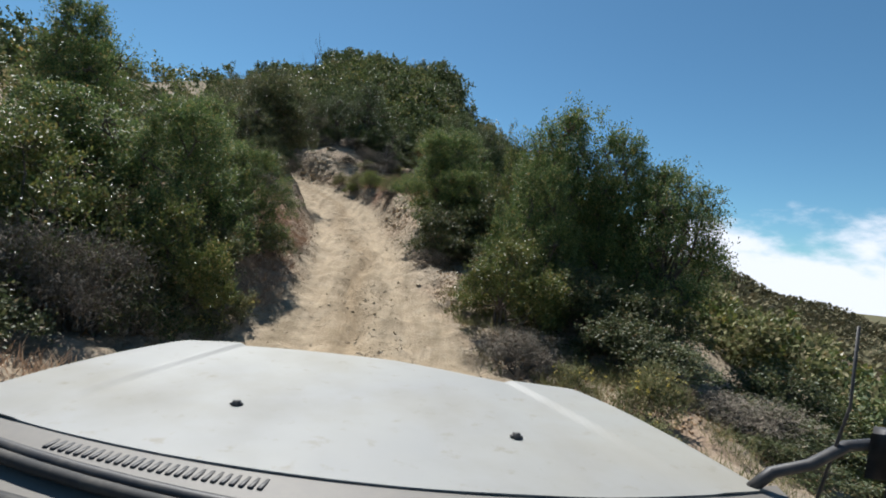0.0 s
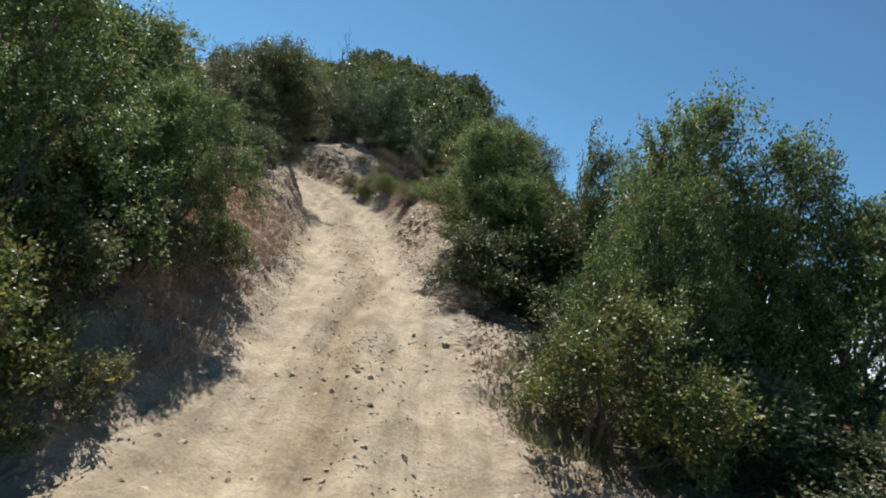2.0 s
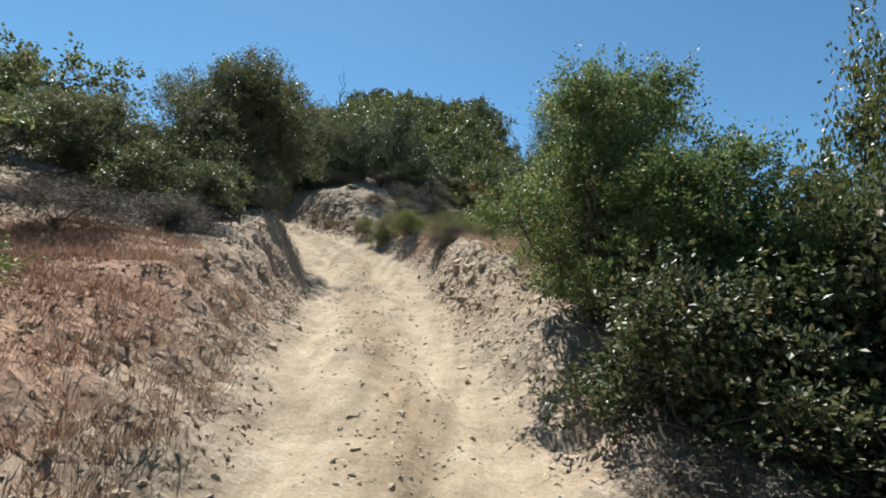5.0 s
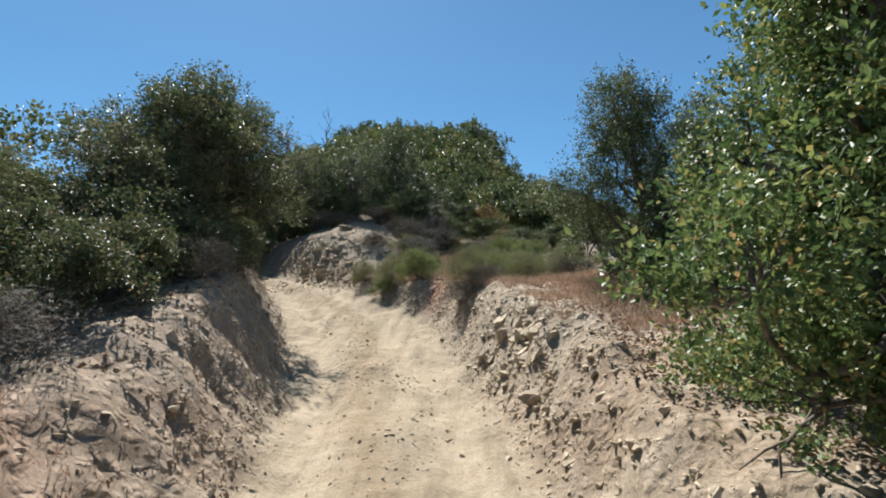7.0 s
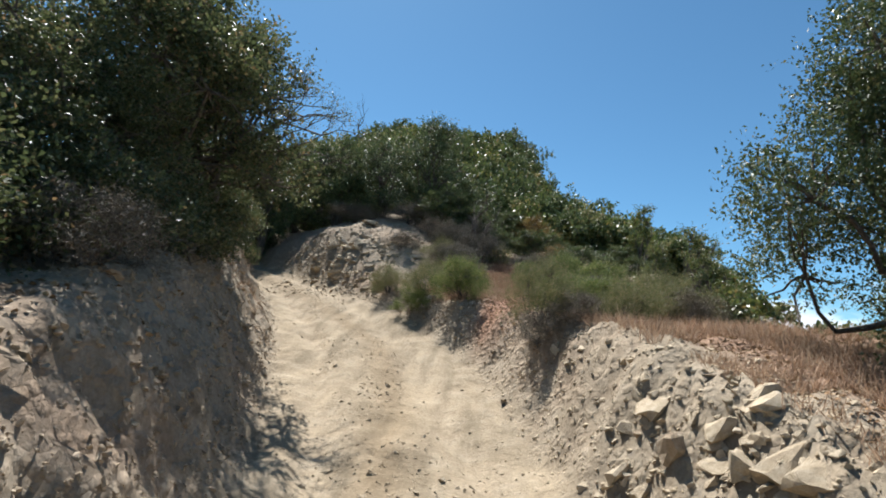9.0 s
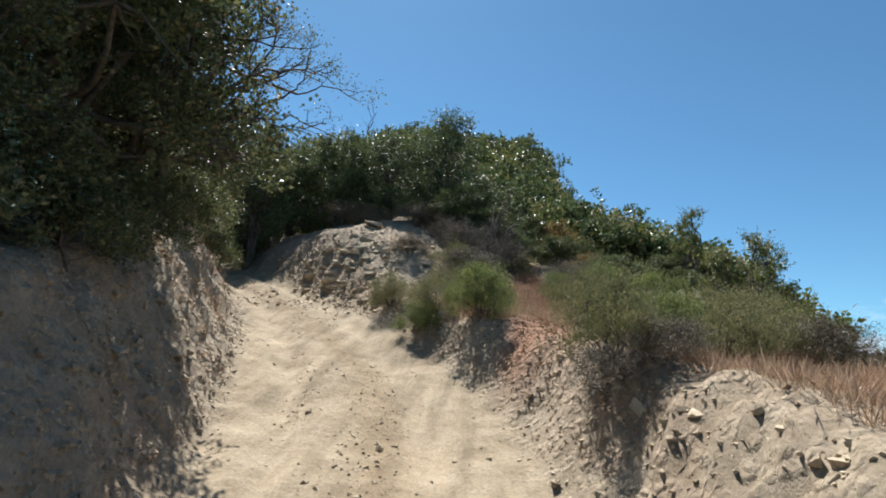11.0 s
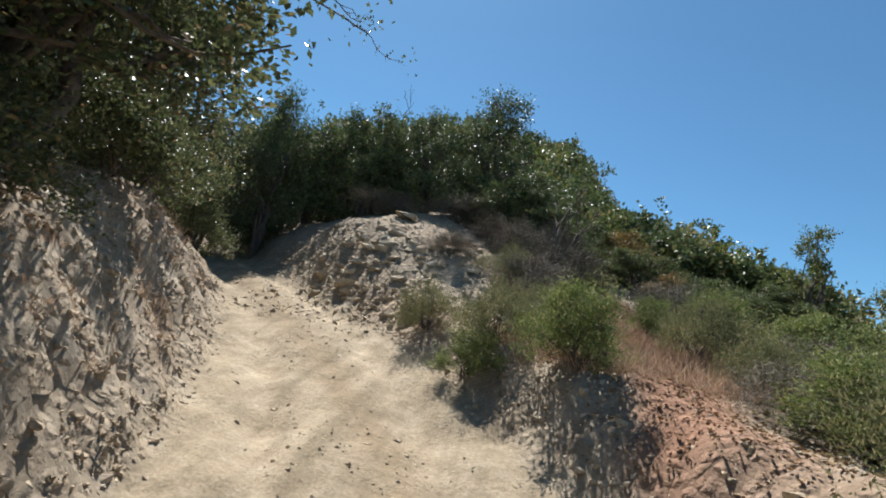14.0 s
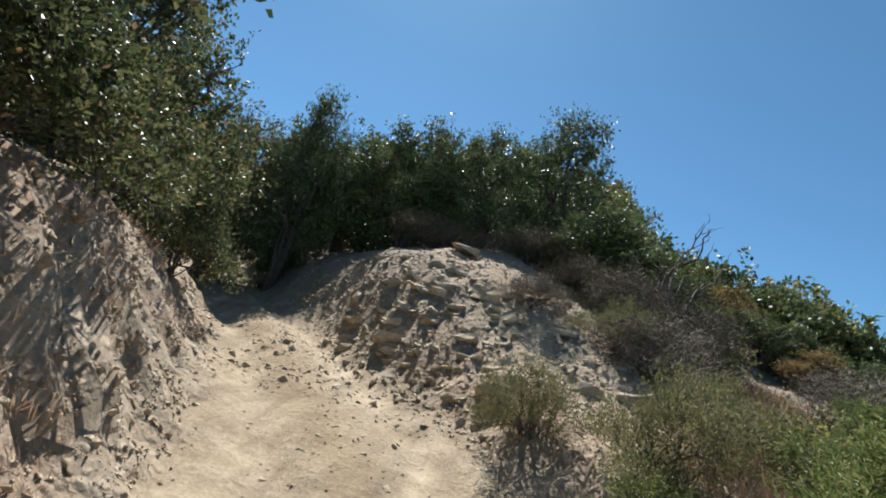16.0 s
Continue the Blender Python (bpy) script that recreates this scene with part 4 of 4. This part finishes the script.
# ledges of the knoll
outcrop = tagged(new("rock_outcrop"), "layered pale bedrock ledges facing the bend of the trail", "rock outcrop")
ledges = [rock_mesh("ledge", 90 + k, 0.7, SLAB, 20, (0.45, 0.65)[k % 2]) for k in range(9)]
rng = np.random.default_rng(52)
for k in range(300):
    x, y = rng.normal(-5.35, 1.0), rng.normal(25.3, 0.8)
    if x < float(right_edge(y)) + 0.15 or y > 27.2 or y < 23.7:
        continue
    w = float(np.exp(rng.normal(-1.6, 0.5)))
    ob = new("ledge", ledges[rng.integers(0, 9)])
    ob.parent = outcrop
    ob.matrix_basis = pose(x, y, ground_z(x, y) - w * 0.16, rng.uniform(-4, 20), rng.uniform(2, 14), rng.uniform(-30, 30) + 180 * (rng.uniform() < 0.5)) @ Matrix.Diagonal((w * 1.2, w * rng.uniform(0.7, 1.2), w * rng.uniform(0.38, 0.7), 1))
cap = new("ledge", ledges[3])
cap.parent = outcrop
cap.matrix_basis = pose(-5.5, 26.75, ground_z(-5.5, 26.75) + 0.05, 8, 4, 5) @ Matrix.Diagonal((0.7, 0.5, 0.28, 1))


# ---- dry grass ----
def grass(name, seed, n, box, tall, keep, mat, label, clump=14):
    rng = np.random.default_rng(seed)
    P, D, G = [], [], []
    while len(P) < n:
        x, y = rng.uniform(box[0], box[1]), rng.uniform(box[2], box[3])
        if not keep(x, y):
            continue
        z = ground_z(x, y)
        wide = rng.uniform(0.03, 0.09)
        grow = rng.uniform(0.5, 1.5)
        q = rng.normal(size=(clump, 3)) * np.array([wide, wide, 0])
        for a in q:
            P.append(np.array([x, y, z - 0.01]) + a)
            D.append(np.array([rng.normal() * 0.6, rng.normal() * 0.6, 1.0]))
            G.append(grow)
    ob = new(name, leaf_cloud(name, np.array(P), np.array(D), rng, tall * np.array(G), 0.0055, mat, 0.05))
    tagged(ob, label, "grass", kind="stuff")


def off_right(x, y):
    return x > float(right_edge(y)) + 0.75


grass("dry_grass", 61, 30000, (-1.6, 2.6, 15.0, 19.5), 0.12, lambda x, y: off_right(x, y) and noise.noise(Vector((x, y, 0)) * 1.2) > -0.25, DRY, "reddish dry grass on top of the berm")
grass("bank_grass", 62, 34000, (-5.2, -2.1, 6.6, 12.8), 0.1, lambda x, y: x < float(left_edge(y)) - 0.22 and noise.noise(Vector((x, y, 3)) * 1.4) > -0.12 - 0.25 * (float(left_edge(y)) - x - 0.3), RED_DRY, "short red-brown dry grass on the sloping bank")
grass("slope_grass", 63, 24000, (-3.4, 3.0, 19.5, 25.0), 0.16, lambda x, y: x > float(right_edge(y)) + 0.5 and noise.noise(Vector((x, y, 5)) * 0.9) > 0.0, DRY, "dry tan grass between the sage bushes")
grass("verge_weeds", 64, 9000, (0.3, 3.0, 3.0, 8.5), 0.16, lambda x, y: x > float(right_edge(y)) + 0.15 and noise.noise(Vector((x, y, 8)) * 1.3) > 0.05, SAGE, "low green weeds along the trail's edge")
grass("left_verge", 65, 9000, (-4.5, -1.9, 2.0, 7.6), 0.16, lambda x, y: x < float(left_edge(y)) - 0.1 and noise.noise(Vector((x, y, 9)) * 1.3) > 0.0, DRY, "dry weeds under the shrubs")


# ---- fallen leaves ----
def litter(name, seed, n, box, keep, size, label):
    """Dead leaves lying flat on the ground."""
    rng = np.random.default_rng(seed)
    P = []
    while len(P) < n:
        x, y = rng.uniform(box[0], box[1]), rng.uniform(box[2], box[3])
        if keep(x, y):
            P.append((x, y, ground_z(x, y) + rng.uniform(0.002, 0.012)))
    D = rng.normal(size=(n, 3)) * np.array([1, 1, 0.15])
    ob = new(name, leaf_cloud(name, np.array(P), D, rng, size, size * 0.6, LITTER))
    tagged(ob, label, "leaf litter", kind="stuff")


litter("berm_litter", 71, 16000, (-0.6, 3.2, 11.8, 18.5), lambda x, y: x > float(right_edge(y)) + 0.85 + 0.5 * noise.noise(Vector((x, y, 0)) * 1.5), 0.037, "red-brown dead oak leaves on the berm")
litter("shrub_litter", 72, 9000, (0.2, 3.4, 4.5, 11.8), lambda x, y: x > float(right_edge(y)) + 0.3 + 0.4 * noise.noise(Vector((x, y, 4)) * 1.5), 0.045, "dead oak leaves under the shrubs")
litter("sage_litter", 74, 16000, (-3.6, 2.0, 18.5, 25.0), lambda x, y: x > float(right_edge(y)) + 0.2 and noise.noise(Vector((x, y, 11)) * 1.1) > -0.2, 0.034, "dead tan leaves between the sage bushes")
litter("bank_litter", 73, 10000, (-7.5, -2.4, 4.5, 20.0), lambda x, y: x < float(left_edge(y)) - 0.9 + 0.5 * noise.noise(Vector((x, y, 7)) * 1.5), 0.045, "dead leaves on top of the bank")
grass("bank_tufts", 66, 3500, (-8.5, -3.6, 19.2, 25.0), 0.07, lambda x, y: 0.25 < float(left_edge(y)) - x < 1.7 and noise.noise(Vector((x, y, 13)) * 1.6) > 0.08, DRY, "dry tufts and rootlets hanging on the cut bank")
grass("scar_grass", 75, 9000, (-2.2, -0.9, 22.8, 26.4), 0.14, lambda x, y: abs(x + 1.57) < 0.42, RED_DRY, "red-brown dry grass on a bare scar of the slope")


# ---- the truck's front, where it stands at the foot of the climb ----
def paint_material():
    m, n, l, b = material("dusty_white_paint", 0.5, 0.35)
    f, g = noise_node(n, l, 3.0, 6), noise_node(n, l, 22, 8, 0.7)
    dirt = ramp(n, l, f, [(0.42, (0, 0, 0)), (0.7, (0.6, 0.6, 0.6))])
    spots = ramp(n, l, g, [(0.58, (0, 0, 0)), (0.72, (0.75, 0.75, 0.75))])
    col = blend(n, l, dirt, (0.245, 0.245, 0.232), (0.212, 0.196, 0.162))
    haze = ramp(n, l, noise_node(n, l, 1.1, 4), [(0.35, (0.86, 0.87, 0.9)), (0.65, (1.06, 1.05, 1.0))])
    col = blend(n, l, 1.0, col, haze, "MULTIPLY")
    col = blend(n, l, spots, col, (0.17, 0.145, 0.108))
    l.new(col, b.inputs["Base Color"])
    l.new(ramp(n, l, f, [(0.35, (0.58, 0.58, 0.58)), (0.7, (0.8, 0.8, 0.8))]), b.inputs["Roughness"])
    return m


def plain(name, col, rough, metal=0.0):
    m, n, l, b = material(name, rough, 0.4)
    f = noise_node(n, l, 30, 6)
    l.new(blend(n, l, ramp(n, l, f, [(0.45, (0, 0, 0)), (0.8, (0.3, 0.3, 0.3))]), col, (0.22, 0.19, 0.15)), b.inputs["Base Color"])
    b.inputs["Metallic"].default_value = metal
    return m


PAINT = paint_material()
RUBBER = plain("dusty_black_rubber", (0.025, 0.025, 0.025), 0.75)
PLASTIC = plain("weathered_black_plastic", (0.03, 0.03, 0.032), 0.55)
STEEL = plain("dull_steel", (0.45, 0.45, 0.45), 0.4, 0.9)
LENS = plain("headlight_glass", (0.75, 0.77, 0.78), 0.12)

truck = tagged(new("pickup_truck"), "dusty white pickup truck front with a dented flat hood", "truck")
EYE = 1.57
fwd = Vector((math.sin(radians(0.6)) * math.cos(radians(4)), math.cos(radians(0.6)) * math.cos(radians(4)), math.sin(radians(4))))
side_v = fwd.cross(Vector((0, 0, 1))).normalized()
up_v = side_v.cross(fwd)
start = Vector(PATH[0][1])
truck.matrix_basis = Matrix.Translation(start - up_v * EYE) @ Matrix((side_v, fwd, up_v)).transposed().to_4x4()


def part(name, bm, mat, parent, label="", smooth=True, crisp=True):
    me = bpy.data.meshes.new(name)
    if crisp:
        bmesh.ops.recalc_face_normals(bm, faces=bm.faces)
    bm.to_mesh(me)
    bm.free()
    me.materials.append(mat)
    for f in me.polygons:
        f.use_smooth = smooth
    ob = new(name, me)
    ob.parent = parent
    if label:
        ob["label"] = label
    return ob


def sheet(nx, ny, f, thick):
    """A curved panel: f(u, v) gives its upper side, u and v from 0 to 1."""
    bm = bmesh.new()
    top = [[bm.verts.new(f(i / nx, j / ny)) for i in range(nx + 1)] for j in range(ny + 1)]
    low = [[bm.verts.new(Vector(v.co) - Vector((0, 0, thick))) for v in row] for row in top]
    for j in range(ny):
        for i in range(nx):
            bm.faces.new((top[j][i], top[j][i + 1], top[j + 1][i + 1], top[j + 1][i]))
            bm.faces.new((low[j][i], low[j + 1][i], low[j + 1][i + 1], low[j][i + 1]))
    # the rim has corners of its own, so that its shading stays crisp
    rim = [(top[0][i], low[0][i], low[0][i + 1], top[0][i + 1]) for i in range(nx)] + [(top[ny][i], top[ny][i + 1], low[ny][i + 1], low[ny][i]) for i in range(nx)]
    rim += [(top[j][0], top[j + 1][0], low[j + 1][0], low[j][0]) for j in range(ny)] + [(top[j][nx], low[j][nx], low[j + 1][nx], top[j + 1][nx]) for j in range(ny)]
    for quad in rim:
        bm.faces.new([bm.verts.new(q.co) for q in quad])
    return bm


def block_bm(x0, x1, y0, y1, z0, z1, bevel=0.01, segments=2):
    bm = bmesh.new()
    bmesh.ops.create_cube(bm, size=1.0)
    for v in bm.verts:
        v.co = Vector(((x0 + x1) / 2 + v.co.x * (x1 - x0), (y0 + y1) / 2 + v.co.y * (y1 - y0), (z0 + z1) / 2 + v.co.z * (z1 - z0)))
    bmesh.ops.bevel(bm, geom=list(bm.edges), offset=bevel, segments=segments, affect="EDGES", clamp_overlap=True)
    return bm


def rod_bm(points, radius, sides=8):
    me = tubes("rod", [(np.array(points), np.full(len(points), radius))], PLASTIC, sides)
    bm = bmesh.new()
    bm.from_mesh(me)
    bpy.data.meshes.remove(me)
    bmesh.ops.holes_fill(bm, edges=bm.edges)
    return bm


HOOD_Z, MID = EYE - 0.40, -0.06          # level of the hood, and the truck's middle beside the eye


def back_line(x):
    """Where the hood ends before the windscreen."""
    return 0.725 + 0.27 * (x + 0.03) ** 2


def hood_face(u, v):
    left, right = -0.82 + 0.18 * v ** 1.6, 0.66 - 0.19 * v - 0.04 * v ** 4
    x = left + u * (right - left)
    front = float(np.interp(u, (0, 0.04, 0.12, 0.3, 0.54, 0.68, 0.82, 0.96, 1.0), (1.33, 1.385, 1.402, 1.42, 1.41, 1.366, 1.317, 1.304, 1.26)))
    y = back_line(-0.82 + 1.48 * u) * (1 - v) + front * v
    s = u * 2 - 1
    z = HOOD_Z + 0.008 * (1 - s * s)
    # flanks that stand a little proud of the middle panel, behind a pressed crease
    lc, rc = 0.133 + 0.043 * v, 0.90 - 0.10 * v
    z += 0.008 * (float(step((lc - u) / 0.014)) + float(step((u - rc) / 0.014))) * min(1, v * 2 + 0.25)
    z -= 0.03 * max(0.0, (abs(s) - 0.94) / 0.06) ** 2 + 0.035 * max(0.0, (v - 0.94) / 0.06) ** 2
    return (x, y, z + 0.002 * noise.noise(Vector((x * 5, y * 5, 0))))


hood = part("hood", sheet(150, 40, hood_face, 0.0025), PAINT, truck, "flat white hood, sun-faded and dusted with dirt")
for x, y in ((-0.332, 0.962), (0.204, 0.942)):
    part("washer_nozzle", block_bm(x - 0.012, x + 0.012, y - 0.009, y + 0.009, HOOD_Z + 0.004, HOOD_Z + 0.016, 0.005), PLASTIC, hood, "small black washer nozzle")
for s in (-1, 1):
    def fender_face(u, v, s=s):
        y = 0.35 + 1.0 * v
        half = 0.735 - 0.085 * max(0.0, (y - 0.7) / 0.72) if y > 0.7 else 0.735
        drop = u ** 1.4 * 0.42
        arch = max(0.0, 0.40 ** 2 - (y - 0.98) ** 2) ** 0.5
        z = HOOD_Z - 0.07 - drop * (1 if arch == 0 else max(0.25, 1 - arch * 0.35))
        return (MID + s * (half - 0.012 + 0.075 * math.sin(u * 1.5)), y, z)
    part("fender", sheet(10, 22, fender_face, 0.02), PAINT, truck)
    wheel = part("tyre", rod_bm([(MID + s * 0.60, 0.98, 0.36), (MID + s * 0.66, 0.98, 0.36), (MID + s * 0.78, 0.98, 0.36), (MID + s * 0.82, 0.98, 0.36)], 0.36, 28), RUBBER, truck, "chunky off-road tyre")
    part("rim", rod_bm([(MID + s * 0.822, 0.98, 0.36), (MID + s * 0.83, 0.98, 0.36)], 0.2, 20), STEEL, wheel)
    part("headlight", block_bm(MID + s * 0.44 - 0.13, MID + s * 0.44 + 0.13, 1.40, 1.45, HOOD_Z - 0.22, HOOD_Z - 0.07, 0.02), LENS, truck, "rectangular headlight")
part("front_panel", block_bm(MID - 0.60, MID + 0.60, 1.30, 1.40, HOOD_Z - 0.45, HOOD_Z - 0.05, 0.02), PLASTIC, truck)
part("bumper", block_bm(MID - 0.78, MID + 0.78, 1.40, 1.56, 0.50, 0.68, 0.03), STEEL, truck)
part("chassis", block_bm(MID - 0.40, MID + 0.40, 0.1, 1.38, 0.42, 0.62, 0.03), PLASTIC, truck)
axle = part("axle", rod_bm([(MID - 0.62, 0.98, 0.36), (MID + 0.62, 0.98, 0.36)], 0.06), STEEL, truck)


COWL = plain("dusty_grey_cowl_paint", (0.13, 0.12, 0.105), 0.6)


def cowl_face(u, v):
    x = -0.80 + 1.46 * u
    return (x, back_line(x) + 0.015 - 0.218 * (1 - v), HOOD_Z - 0.001 + 0.007 * (1 - ((x + 0.08) / 0.74) ** 2) - 0.035 * (1 - v) ** 1.3)


def cowl_top(x, back):
    """A place on the cowl, so far behind the hood's edge."""
    return (x, back_line(x) - back, HOOD_Z - 0.001 + 0.007 * (1 - ((x + 0.08) / 0.74) ** 2) - 0.035 * ((back + 0.015) / 0.218) ** 1.3)


cowl = part("cowl_panel", sheet(40, 8, cowl_face, 0.02), COWL, truck, "dusty grey cowl panel below the windscreen")
for row in range(2):
    for k in range(26):
        x, y, top = cowl_top(-0.535 + k * 0.0136 + row * 0.005, 0.026 + 0.044 * row)
        slot = block_bm(-0.0042, 0.0042, -0.014, 0.014, -0.02, 0.0015, 0.0015, 1)
        slot.transform(pose(x, y, top, 0, 0, -12))
        part("vent_slot", slot, PLASTIC, cowl)
# a rubber strip along the foot of the windscreen, the wipers at rest before it
seal = [Vector(cowl_top(x, 0.15)) + Vector((0, 0, 0.004)) for x in np.linspace(-0.79, 0.65, 19)]
part("windscreen_seal", rod_bm(seal, 0.014), RUBBER, truck, "black rubber seal at the foot of the windscreen")
for x0, x1 in ((-0.76, -0.12), (-0.02, 0.60)):
    arm = [Vector(cowl_top(x, 0.062 + 0.05 * (x - x0))) + Vector((0, 0, 0.012)) for x in np.linspace(x0, x1, 9)]
    w = part("wiper", rod_bm(arm, 0.009), PLASTIC, truck, "black wiper arm at rest")
    part("blade", rod_bm([p + Vector((0.02, -0.026, -0.002)) for p in arm[1:]], 0.009), RUBBER, w)
mirror = part("side_mirror", block_bm(0.79, 0.95, 0.80, 0.88, 1.17, 1.33, 0.04, 4), PLASTIC, truck, "black side mirror")
# dark bar from hood corner to mirror, placed to fit the camera's view
part("dark_bar", rod_bm([(0.60, 0.85, 1.165), (0.635, 0.85, 1.20), (0.70, 0.85, 1.22), (0.76, 0.85, 1.26), (0.82, 0.85, 1.27)], 0.010), PLASTIC, mirror)
part("antenna", rod_bm([(0.70, 0.85, HOOD_Z - 0.12), (0.755, 0.85, 1.33), (0.748, 0.85, 1.47)], 0.0028), PLASTIC, truck, "thin black radio antenna")
